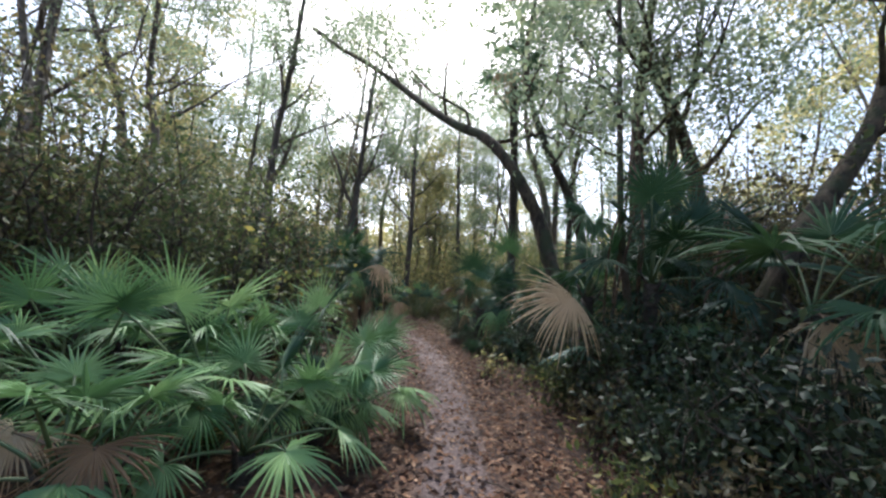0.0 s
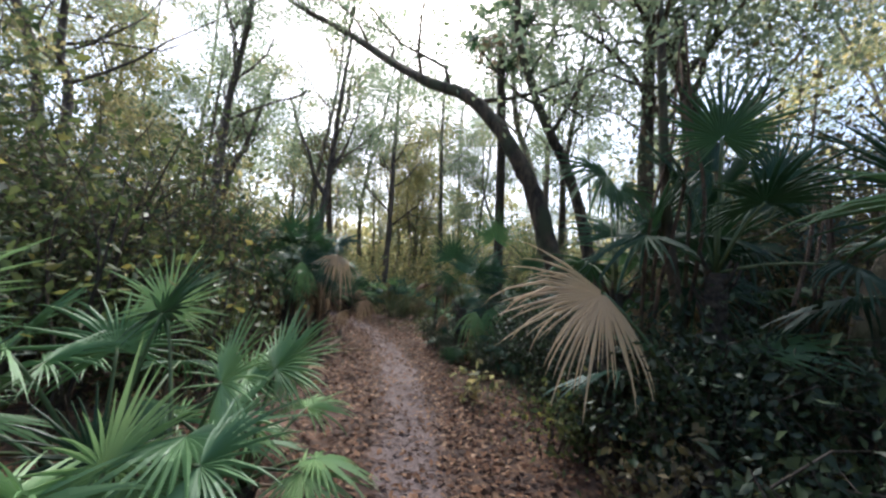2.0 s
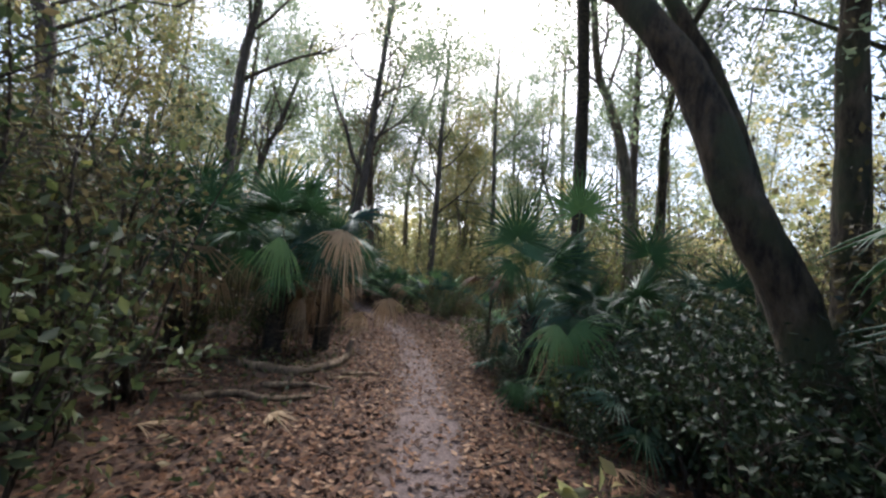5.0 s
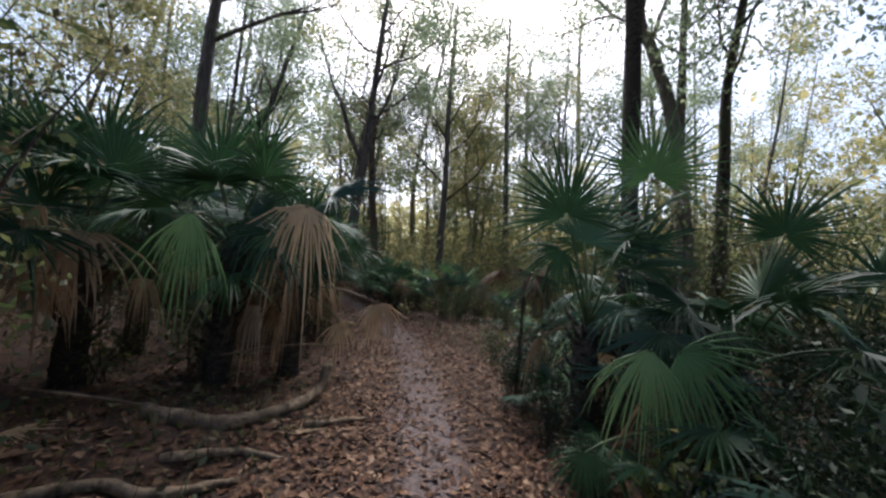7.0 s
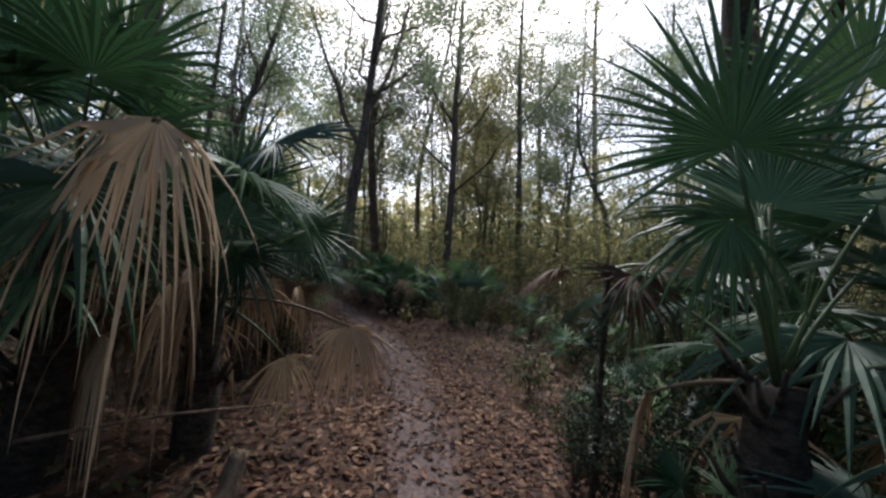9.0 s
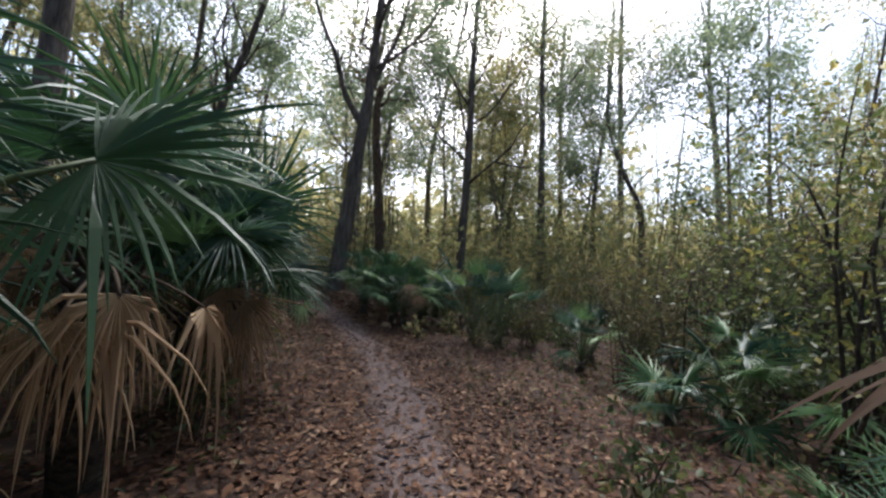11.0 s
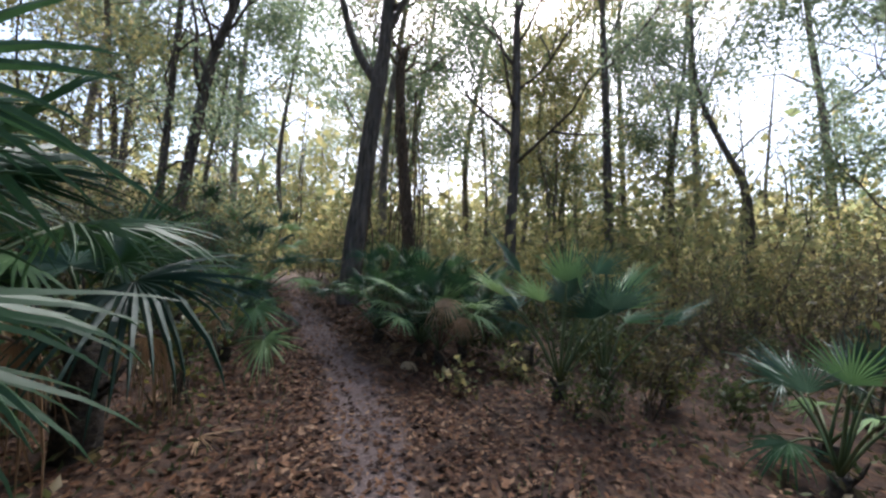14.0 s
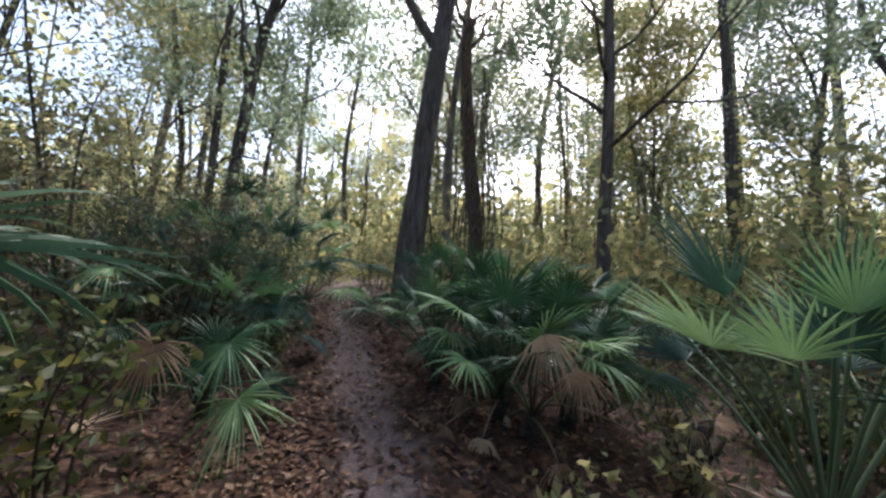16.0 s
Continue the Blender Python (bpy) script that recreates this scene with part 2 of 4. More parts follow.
def leaf_cloud(name, centres, size, m, r, droop=0.3, slim=0.5, spread=0.45):
    """Many small folded leaves, each of two facets, as one mesh."""
    c = np.asarray(centres, float)
    k = len(c)
    d = r.normal(size=(k, 3))
    d[:, 2] -= droop
    d /= np.linalg.norm(d, axis=1)[:, None]
    s = r.normal(size=(k, 3))
    s -= (s * d).sum(1)[:, None] * d
    s /= np.linalg.norm(s, axis=1)[:, None]
    nrm = np.cross(d, s)
    L = (size * (1 + spread * (r.random(k) * 2 - 1)))[:, None]
    W = L * slim * 0.5
    a = c
    b = c + d * L * 0.45 + s * W + nrm * W * 0.4
    e = c + d * L
    f = c + d * L * 0.45 - s * W + nrm * W * 0.4
    v = np.stack([a, b, e, f], 1).reshape(-1, 3)
    i = np.arange(k) * 4
    tri = np.stack([i, i + 1, i + 2, i, i + 2, i + 3], 1).reshape(-1, 3)
    me = bpy.data.meshes.new(name)
    me.vertices.add(len(v))
    me.vertices.foreach_set("co", v.ravel())
    me.loops.add(tri.size)
    me.loops.foreach_set("vertex_index", tri.ravel().astype(np.int32))
    me.polygons.add(len(tri))
    me.polygons.foreach_set("loop_start", np.arange(0, tri.size, 3, dtype=np.int32))
    me.polygons.foreach_set("loop_total", np.full(len(tri), 3, dtype=np.int32))
    me.materials.append(m)
    me.update(calc_edges=True)
    me.validate()
    return me


# ---- the ground: one sheet to the horizon, with a trodden path ----
PATH = smooth_path([(0.1, -8, 0), (0.15, -3, 0), (0.25, 2, 0), (0.28, 5, 0), (0.05, 8, 0), (-0.5, 11, 0), (-1.15, 13.5, 0), (-2.1, 15.7, 0), (-3.6, 18, 0), (-6.2, 20.8, 0), (-9, 24.2, 0), (-12.2, 29, 0), (-16, 37, 0)], 8)
PATH_XY = np.array([p[:2] for p in PATH])


def path_dist(x, y):
    q = np.stack([np.ravel(x), np.ravel(y)], 1)
    best = np.full(len(q), 1e9)
    for a, b in zip(PATH_XY[:-1], PATH_XY[1:]):
        ab = b - a
        t = np.clip(((q - a) @ ab) / (ab @ ab), 0, 1)
        best = np.minimum(best, np.linalg.norm(q - (a + t[:, None] * ab), axis=1))
    return best.reshape(np.shape(x))


def height(x, y):
    """The ground's height: gentle hummocks, the path worn in a little."""
    x, y = np.asarray(x, float), np.asarray(y, float)
    h = 0.05 * np.sin(x * 1.1 + 0.7 * np.sin(y * 0.8)) * np.sin(y * 0.9 + 1.3) + 0.025 * np.sin(x * 3.1 + y * 1.7) + 0.02 * np.sin(y * 3.7 - x * 2.3)
    d = path_dist(x, y)
    a, b = np.clip((y - 16.5) / 6, 0, 1), np.clip((-x - 1.5) / 3, 0, 1)
    rise = 0.45 * a * a * (3 - 2 * a) * b * b * (3 - 2 * b)
    return rise + h * np.clip((d - 0.3) / 1.2, 0.15, 1) - 0.035 * np.exp(-(d / 0.5) ** 2)


def gz(x, y):
    return float(height(np.array([x]), np.array([y]))[0])


def build_ground():
    def axis(lo, hi, step):
        core = np.arange(lo, hi + 1e-6, step)
        far = [3, 8, 18, 40, 100, 300, 900, 2400]
        return np.concatenate([[lo - f for f in far[::-1]], core, [hi + f for f in far]])
    xs, ys = axis(-9, 7, 0.12), axis(-2, 30, 0.12)
    X, Y = np.meshgrid(xs, ys)
    d = path_dist(X, Y)
    Z = height(X, Y)
    Z = Z + 0.012 * np.sin(X * 13 + 2 * np.sin(Y * 7)) * np.sin(Y * 11 + X * 3) * np.exp(-np.maximum(0, np.abs(X) - 8))
    nx, ny = len(xs), len(ys)
    v = np.stack([X, Y, Z], -1).reshape(-1, 3)
    i = (np.arange(ny - 1)[:, None] * nx + np.arange(nx - 1)).ravel()
    faces = np.stack([i, i + 1, i + nx + 1, i + nx], 1)
    me = mesh_from("ground", v, faces.tolist(), [M_GROUND])
    att = me.attributes.new("trodden", "FLOAT", "POINT")
    tr = np.exp(-(np.maximum(0, d - 0.03) / 0.31) ** 2)
    att.data.foreach_set("value", tr.ravel().astype(np.float32))
    return tagged(new("ground", me), "brown forest floor with a narrow trodden sandy footpath", "ground", kind="structure")


build_ground()


# ---- palms ----
def blade_mesh(name, d, face, R, m, r, n=38, spread=122, droop=0.05, tip_droop=0.22, split=0.4, fold=0.9, ragged=0.13, slim=0.9):
    """A pleated fan blade about its hub: narrow folded segments, joined near the hub, free and hanging at their ends."""
    d = np.array(d, float)
    d /= np.linalg.norm(d)
    face = np.array(face, float)
    s = np.cross(face, d)
    s /= np.linalg.norm(s)
    A = radians(spread)
    ang = np.linspace(-A, A, n) + r.normal(size=n) * 0.012
    step = 2 * A / (n - 1)
    length = R * (0.72 + 0.28 * np.cos(ang * 0.75)) * (1 + ragged * r.normal(size=n))
    st = np.array([0.03, 0.25, split, 0.5 + split / 2, 0.82 + split * 0.12, 1.0])
    u = np.cos(ang)[:, None] * d + np.sin(ang)[:, None] * s
    t = -np.sin(ang)[:, None] * d + np.cos(ang)[:, None] * s
    pos = np.zeros((n, 3)) + u * (length * st[0])[:, None]
    dirs = u.copy()
    limp = 1 + 0.5 * r.normal(size=n).clip(-1.2, 2)
    verts = np.zeros((n, len(st), 3, 3))
    for k in range(len(st)):
        if k:
            g = (droop if st[k] <= split else tip_droop) * limp
            dirs = dirs + g[:, None] * np.array([0, 0, -1.0])
            dirs /= np.linalg.norm(dirs, axis=1)[:, None]
            pos = pos + dirs * (length * (st[k] - st[k - 1]))[:, None]
        wfull = st[k] * length * math.tan(step / 2) * 1.02
        if st[k] > split:
            q = (1 - st[k]) / (1 - split)
            wfull = split * length * math.tan(step / 2) * (0.05 + 0.95 * q ** 0.75) * slim
        side = t - (t * dirs).sum(1)[:, None] * dirs
        side /= np.linalg.norm(side, axis=1)[:, None]
        nrm = np.cross(dirs, side)
        rise = (wfull * fold)[:, None] * nrm
        verts[:, k, 0] = pos - side * wfull[:, None]
        verts[:, k, 1] = pos + rise
        verts[:, k, 2] = pos + side * wfull[:, None]
    K = len(st)
    f = []
    for i in range(n):
        for k in range(K - 1):
            a = (i * K + k) * 3
            if k < 2 and i < n - 1:
                lo, hi = ((i + 1) * K + k) * 3, ((i + 1) * K + k + 1) * 3
                f += [(a, a + 1, a + 4, a + 3), (a + 1, lo, hi if k == 0 else a + 5, a + 4)]
            else:
                f += [(a, a + 1, a + 4, a + 3), (a + 1, a + 2, a + 5, a + 4)]
    return mesh_from(name, verts.reshape(-1, 3), f, [m], smooth=False)


def frond(plant, crown, hub, d, face, R, m, r, stalk_m=None, bow=0.15, thick=0.011, label="", **kw):
    """One palm leaf: its stalk from the crown to the hub of its fan, and the fan. Places are relative to the plant's foot."""
    crown, hub = np.array(crown, float), np.array(hub, float)
    L = np.linalg.norm(hub - crown)
    mid = (crown + hub) / 2 + np.array([0, 0, bow * L])
    me = blade_mesh("frond", d, face, R, m, r, **kw)
    ob = child("frond", me, plant, label, Matrix.Translation(hub))
    tb = Tubes()
    pts = [(1 - q) ** 2 * crown + 2 * q * (1 - q) * mid + q * q * hub - hub for q in (0, 0.2, 0.4, 0.6, 0.8, 1.0)]
    tb.add(pts, [thick * 1.6, thick * 1.3, thick * 1.1, thick, thick * 0.9, thick * 0.7], 5)
    child("stalk", tb.mesh("stalk", stalk_m or (M_STALK_DEAD if m is M_FAN_DEAD else M_STALK)), ob)
    return ob


def fan_dir(az, el):
    return np.array([math.cos(el) * math.cos(az), math.cos(el) * math.sin(az), math.sin(el)])


def fill_fronds(plant, crown, count, stalk, R, mats, r, el_hi=80, el_lo=0, dead=0, bend=35, tip=0.2, n=29, spread=118, az0=None, az1=None, limp=0.05):
    """A whorl of fans from young and upright to old and low, with dead ones hanging beneath."""
    for i in range(count):
        q = (i + 0.5) / count
        az = i * 2.399 + r.normal() * 0.25 if az0 is None else az0 + (az1 - az0) * ((i * 0.618) % 1)
        el = radians(el_hi + (el_lo - el_hi) * q + r.normal() * 6)
        L = stalk * (0.8 + 0.35 * r.random())
        hub = np.array(crown) + fan_dir(az, el) * L
        e2 = el - radians(bend * (0.3 + 0.9 * q) + r.normal() * 9)
        d = fan_dir(az + r.normal() * 0.2, e2)
        face = fan_dir(az + math.pi, math.pi / 2 - e2) * 1.0 + np.array([0, 0, 0.15]) + r.normal(size=3) * 0.22
        frond(plant, crown, hub, d, face, R * (0.82 + 0.3 * r.random()), mats[int(r.integers(len(mats)))], r, tip_droop=tip * (0.5 + q), droop=limp * (0.6 + q), n=n, spread=spread)
    for i in range(dead):
        az = r.random() * 6.283 if az0 is None else az0 + (az1 - az0) * r.random()
        el = radians(-5 - 30 * r.random())
        hub = np.array(crown) + fan_dir(az, el) * stalk * 0.75
        hub[2] = max(hub[2], 0.12)
        d = fan_dir(az, radians(-72 - 15 * r.random()))
        face = fan_dir(az, radians(20)) + r.normal(size=3) * 0.2
        frond(plant, crown, hub, d, face, min(R * 0.85, max(hub[2] * 0.95, 0.3)), M_FAN_DEAD, r, droop=0.3, tip_droop=1.0, n=26, spread=95, fold=1.0, ragged=0.36, split=0.25, slim=0.8, label="dead brown frond hanging limp")


def palm(x, y, trunk_h, trunk_r, count, stalk, R, mats, seed, label, dead=2, lean=(0, 0), name="palm", group="palms beside the path", **kw):
    r = np.random.default_rng(seed)
    z = gz(x, y)
    ob = thing(name, (x, y, z - 0.03), label, "palm", group)
    crown = (lean[0], lean[1], trunk_h)
    tb = Tubes()
    k = 7
    hs = np.linspace(-0.1, 1, k)
    tb.add([(lean[0] * h * h, lean[1] * h * h, trunk_h * h) for h in hs], [trunk_r * (1.25 - 0.3 * max(h, 0)) for h in hs], 9, 0.35)
    for i in range(int(trunk_h * 16) if trunk_h < 5 else 24):
        h = (0.25 if trunk_h < 5 else 0.9) + (0.75 if trunk_h < 5 else 0.1) * r.random()
        a = r.random() * 6.283
        c = np.array([lean[0] * h * h, lean[1] * h * h, trunk_h * h])
        o = fan_dir(a, 0)
        tb.add([c + o * trunk_r * 0.7, c + o * trunk_r * 1.5 + np.array([0, 0, 0.08]), c + o * trunk_r * 2.1 + np.array([0, 0, 0.2])], [min(0.022, trunk_r * 0.25), min(0.018, trunk_r * 0.2), min(0.008, trunk_r * 0.1)], 4)
    child("trunk", tb.mesh("trunk", M_PALMTRUNK), ob, "dark fibrous trunk with old leaf bases")
    fill_fronds(ob, crown, count, stalk, R, mats, r, dead=dead, **kw)
    return ob, crown, r


SAW = [M_FAN_BRIGHT, M_FAN_BRIGHT, M_FAN_BRIGHT, M_FAN]
SAB = [M_FAN, M_FAN, M_FAN_BLUE, M_FAN]


def palmetto(x, y, count, stalk, R, seed, mats=SAW, dead=1, label="low saw palmetto with stiff green fan leaves", **kw):
    return palm(x, y, 0.22, 0.07, count, stalk, R, mats, seed, label, dead=dead, name="saw_palmetto", group="saw palmettos along the path", **kw)


# low clump at the start of the walk
for i, (x, y, c, st, R) in enumerate([(-1.35, 3.95, 9, 0.95, 0.46), (-0.72, 4.25, 8, 0.62, 0.42), (-1.95, 3.35, 11, 0.85, 0.46), (-2.75, 3.05, 10, 0.95, 0.48), (-1.25, 2.75, 9, 0.6, 0.44),
                                     (-3.5, 3.7, 10, 1.05, 0.5), (-2.6, 4.3, 9, 0.95, 0.48), (-0.95, 3.4, 8, 0.5, 0.42), (-2.1, 2.3, 8, 0.55, 0.42), (-3.3, 2.3, 9, 0.7, 0.46), (-4.4, 3.0, 9, 1.0, 0.5)]):
    palmetto(x, y, c, st, R, 100 + i, dead=2 if y < 3 else 1)
p0, c0, r0 = palmetto(-1.75, 3.25, 4, 0.6, 0.44, 120)
for hub, d, face, R in [((-2.06, 3.55, 0.75), (0.1, -0.1, 1), (0.3, -1, 0.35), 0.45), ((-2.45, 2.9, 1.15), (-0.1, -0.1, 1), (0.5, -1, 0.3), 0.44), ((-2.15, 3.1, 1.2), (0.35, -0.1, 1), (0.4, -1, 0.3), 0.46), ((-1.6, 2.75, 0.5), (0.4, -0.5, -0.25), (0.1, -0.5, 0.8), 0.42)]:
    frond(p0, c0, np.array(hub) - np.array(p0.location), d, face, R, M_FAN_BRIGHT, r0, droop=0.02, tip_droop=0.1)
p0, c0, r0 = palmetto(-0.95, 3.95, 3, 0.5, 0.4, 121)
for hub, d, face, R in [((-1.33, 4.26, 1.2), (0.0, 0.05, 1), (0.3, -1, 0.2), 0.36), ((-0.69, 3.76, 0.92), (0.5, -0.3, 0.5), (0.1, -0.8, 0.7), 0.4), ((-0.58, 4.3, 0.9), (0.7, -0.2, 0.4), (0.1, -0.8, 0.7), 0.4), ((-0.8, 3.4, 0.62), (0.4, -0.5, -0.3), (0.1, -0.7, 0.7), 0.42), ((-0.5, 3.3, 0.75), (0.6, -0.4, 0.2), (0.1, -0.8, 0.7), 0.4), ((-1.15, 3.3, 0.4), (0.3, -0.6, -0.3), (0.1, -0.5, 0.8), 0.4)]:
    frond(p0, c0, np.array(hub) - np.array(p0.location), d, face, R, M_FAN_BRIGHT, r0, droop=0.03, tip_droop=0.15)
p0, c0, r0 = palmetto(-1.9, 2.35, 3, 0.5, 0.4, 122)
for hub, d, face, R in [((-1.75, 2.1, 0.5), (0.1, -0.5, -0.6), (0.1, -0.8, 0.5), 0.45), ((-2.4, 2.3, 0.45), (-0.2, -0.5, -0.6), (0.2, -0.8, 0.5), 0.42)]:
    frond(p0, c0, np.array(hub) - np.array(p0.location), d, face, R, M_FAN_DEAD, r0, droop=0.12, tip_droop=0.3, label="dead pinkish-tan fan near the ground")
# clumps beyond the bend
for i, (x, y, c, st, R) in enumerate([(-3.1, 19.3, 17, 0.95, 0.46), (-3.9, 19.5, 15, 0.9, 0.42), (-2.5, 19.6, 14, 0.9, 0.45), (-3.4, 20.2, 15, 1.15, 0.45), (-4.3, 20.4, 13, 1.0, 0.42), (-2.6, 20.6, 11, 1.0, 0.45)]):
    palmetto(x, y, c, st, R, 130 + i, dead=2, mats=[M_FAN, M_FAN_BRIGHT, M_FAN], el_lo=28)
for i, (x, y, c, st, R) in enumerate([(-1.1, 18.35, 15, 1.2, 0.56), (-0.55, 18.75, 8, 1.05, 0.52), (0.85, 17.3, 8, 0.75, 0.42)]):
    palmetto(x, y, c, st, R, 140 + i, dead=1, mats=[M_FAN_BLUE, M_FAN_BRIGHT, M_FAN_BLUE], el_hi=88, el_lo=42, bend=8, spread=62, tip=0.05, limp=0.015, n=20, label="upright palmetto with blue-green fan leaves")
for i, (x, y, c, st, R) in enumerate([(-7.0, 18.9, 14, 1.1, 0.5), (-8.2, 19.4, 14, 1.5, 0.5), (-6.4, 19.0, 10, 0.8, 0.45), (-9.0, 20.6, 14, 1.9, 0.55), (-7.8, 21.4, 13, 1.6, 0.5), (-7.2, 20.2, 13, 1.5, 0.5),
                                     (-9.6, 18.6, 10, 1.1, 0.5), (-10.6, 20.2, 10, 1.4, 0.5)]):
    palmetto(x, y, c, st, R, 150 + i, dead=3, mats=[M_FAN, M_FAN_BRIGHT, M_FAN_BLUE])
for i, (x, y, c, st, R) in enumerate([(2.0, 15.2, 9, 0.6, 0.5), (2.6, 16.0, 9, 0.9, 0.5), (3.6, 18.4, 9, 0.9, 0.5), (1.15, 17.9, 5, 0.5, 0.42), (4.6, 17.4, 10, 1.1, 0.55), (5.4, 20.5, 9, 1.0, 0.5), (1.3, 15.0, 6, 0.35, 0.45), (3.2, 14.2, 9, 0.8, 0.5)]):
    palmetto(x, y, c, st, R, 170 + i, dead=1, mats=[M_FAN, M_FAN_BLUE, M_FAN_BRIGHT])
p0, c0, r0 = palmetto(-5.35, 17.9, 5, 0.5, 0.4, 160, mats=[M_FAN], dead=2)
for hub, d, face, R, m in [((-4.88, 17.17, 0.85), (-0.1, -0.4, -0.8), (0.2, -0.9, 0.4), 0.42, M_FAN_DEAD), ((-4.6, 17.5, 0.86), (0.5, -0.3, -0.4), (0.1, -0.7, 0.7), 0.45, M_FAN_BRIGHT), ((-4.45, 17.5, 0.5), (0.5, -0.3, -0.35), (0.1, -0.7, 0.7), 0.45, M_FAN_BRIGHT)]:
    frond(p0, c0, np.array(hub) - np.array(p0.location), d, face, R, m, r0, droop=0.08, tip_droop=0.25)
p0, c0, r0 = palmetto(-2.75, 19.1, 5, 0.8, 0.42, 161, mats=[M_FAN], dead=1, el_lo=35)
for hub, d, face, R in [((-2.6, 18.5, 1.08), (0.4, -0.2, -0.8), (0.1, -0.9, 0.4), 0.42), ((-2.35, 18.6, 0.85), (0.3, -0.3, -0.8), (0.1, -0.9, 0.4), 0.34)]:
    frond(p0, c0, np.array(hub) - np.array(p0.location), d, face, R, M_FAN_DEAD, r0, droop=0.15, tip_droop=0.3, spread=75)
p0, c0, r0 = palm(-1.5, 19.35, 0.45, 0.09, 2, 0.15, 0.22, [M_FAN_DEAD], 162, "small dead palm stub with limp brown leaves", dead=4, name="palm_stub", el_hi=30, el_lo=0)
# palms by the dark thicket near the start
p1, c1, r1 = palm(2.75, 4.85, 1.9, 0.09, 6, 0.8, 0.6, SAB, 201, "cabbage palm with dark green fan leaves on a slim trunk", dead=1, el_hi=82, el_lo=10)
frond(p1, c1, (-0.15, -0.23, 3.0), (-0.05, -0.1, 1), (-0.4, -1, 0.1), 0.58, M_FAN, r1, droop=0.02, tip_droop=0.05, spread=140)
frond(p1, c1, (0.35, 0.35, 3.3), (0.2, -0.1, 1), (-0.4, -1, 0.1), 0.7, M_FAN, r1, droop=0.02, tip_droop=0.06, spread=130)
frond(p1, c1, (0.2, 0.3, 2.9), (-0.6, -0.2, 0.3), (-0.4, -1, 0.3), 0.65, M_FAN_BLUE, r1, droop=0.05, tip_droop=0.12, spread=110)
frond(p1, c1, (0.55, 0.0, 2.8), (0.45, -0.1, 0.9), (-0.4, -1, 0.1), 0.55, M_FAN_BLUE, r1, droop=0.02, tip_droop=0.06)
p2, c2, r2 = palm(2.1, 5.3, 1.6, 0.09, 5, 0.8, 0.75, SAB, 202, "cabbage palm with dark arching fan leaves", dead=1, el_hi=70, el_lo=0, az0=-0.5, az1=1.8)
frond(p2, c2, (0.08, 0.4, 2.9), (-0.7, -0.3, 0.1), (-0.1, -0.8, 0.6), 0.78, M_FAN, r2, droop=0.16, tip_droop=0.3, spread=115, bow=0.3)
frond(p2, c2, (0.2, 0.35, 2.75), (0.6, -0.3, -0.3), (0.0, -0.9, 0.5), 0.6, M_FAN, r2, droop=0.15, tip_droop=0.4, spread=90)
p3, c3, r3 = palm(2.35, 4.35, 0.6, 0.09, 5, 0.8, 0.75, SAB, 203, "young palm with one pale dying fan leaning over the path", dead=1, el_hi=50, el_lo=10, az0=0.3, az1=2.2)
frond(p3, c3, (-0.72, 0.2, 1.62), (-0.76, -0.12, -0.6), (-0.35, -0.9, 0.25), 0.8, M_FAN_DYING, r3, droop=0.04, tip_droop=0.26, split=0.45, slim=0.9, n=46, spread=84, ragged=0.18, thick=0.016, label="large pale tan dying fan leaf with drooping tips")
palm(3.3, 6.1, 1.3, 0.1, 9, 0.9, 0.8, SAB, 204, "cabbage palm with spreading fan leaves in undergrowth", dead=2)
palm(4.6, 6.6, 2.2, 0.11, 9, 0.9, 0.8, SAB, 205, "cabbage palm with spreading fan leaves in undergrowth", dead=2)
palm(3.7, 3.7, 1.6, 0.11, 8, 0.9, 0.8, SAB, 206, "cabbage palm with dark fan leaves beside a leaning trunk", dead=2)
# palms on the uphill side, middle of the walk
pa, ca, ra = palm(-2.7, 10.35, 1.5, 0.12, 12, 0.9, 0.72, SAB, 211, "cabbage palm with green fans and brown dead skirt", dead=7, el_lo=-5)
pb, cb, rb = palm(-4.0, 9.9, 1.5, 0.12, 12, 0.9, 0.72, SAB, 212, "cabbage palm with green fans and brown dead skirt", dead=8, el_lo=-5)
for plant, c, r, hub, d, face, R, m in [(pa, ca, ra, (-2.8, 10.1, 2.35), (0.2, 0, 1), (0.35, -1, 0.1), 0.85, M_FAN), (pb, cb, rb, (-3.45, 9.6, 2.1), (-0.3, -0.1, 1), (0.4, -1, 0.1), 0.8, M_FAN), (pa, ca, ra, (-3.1, 9.9, 1.95), (-0.7, -0.1, 0.4), (0.35, -1, 0.3), 0.7, M_FAN), (pa, ca, ra, (-2.45, 10.2, 1.9), (0.9, -0.1, 0.1), (0.2, -0.9, 0.5), 0.7, M_FAN_BLUE), (pb, cb, rb, (-3.8, 9.3, 1.75), (0.1, -0.2, 1), (0.3, -1, 0.1), 0.6, M_FAN), (pb, cb, rb, (-4.4, 9.4, 2.3), (-0.2, -0.1, 1), (0.4, -1, 0.1), 0.75, M_FAN)]:
    frond(plant, c, np.array(hub) - np.array(plant.location), d, face, R, m, r, droop=0.03, tip_droop=0.12)
frond(pa, ca, np.array((-2.07, 8.96, 1.76)) - np.array(pa.location), (0.1, -0.2, -1), (0.3, -0.9, 0.3), 0.7, M_FAN_BRIGHT, ra, droop=0.15, tip_droop=0.5, spread=52, ragged=0.2, label="pale green frond hanging limp")
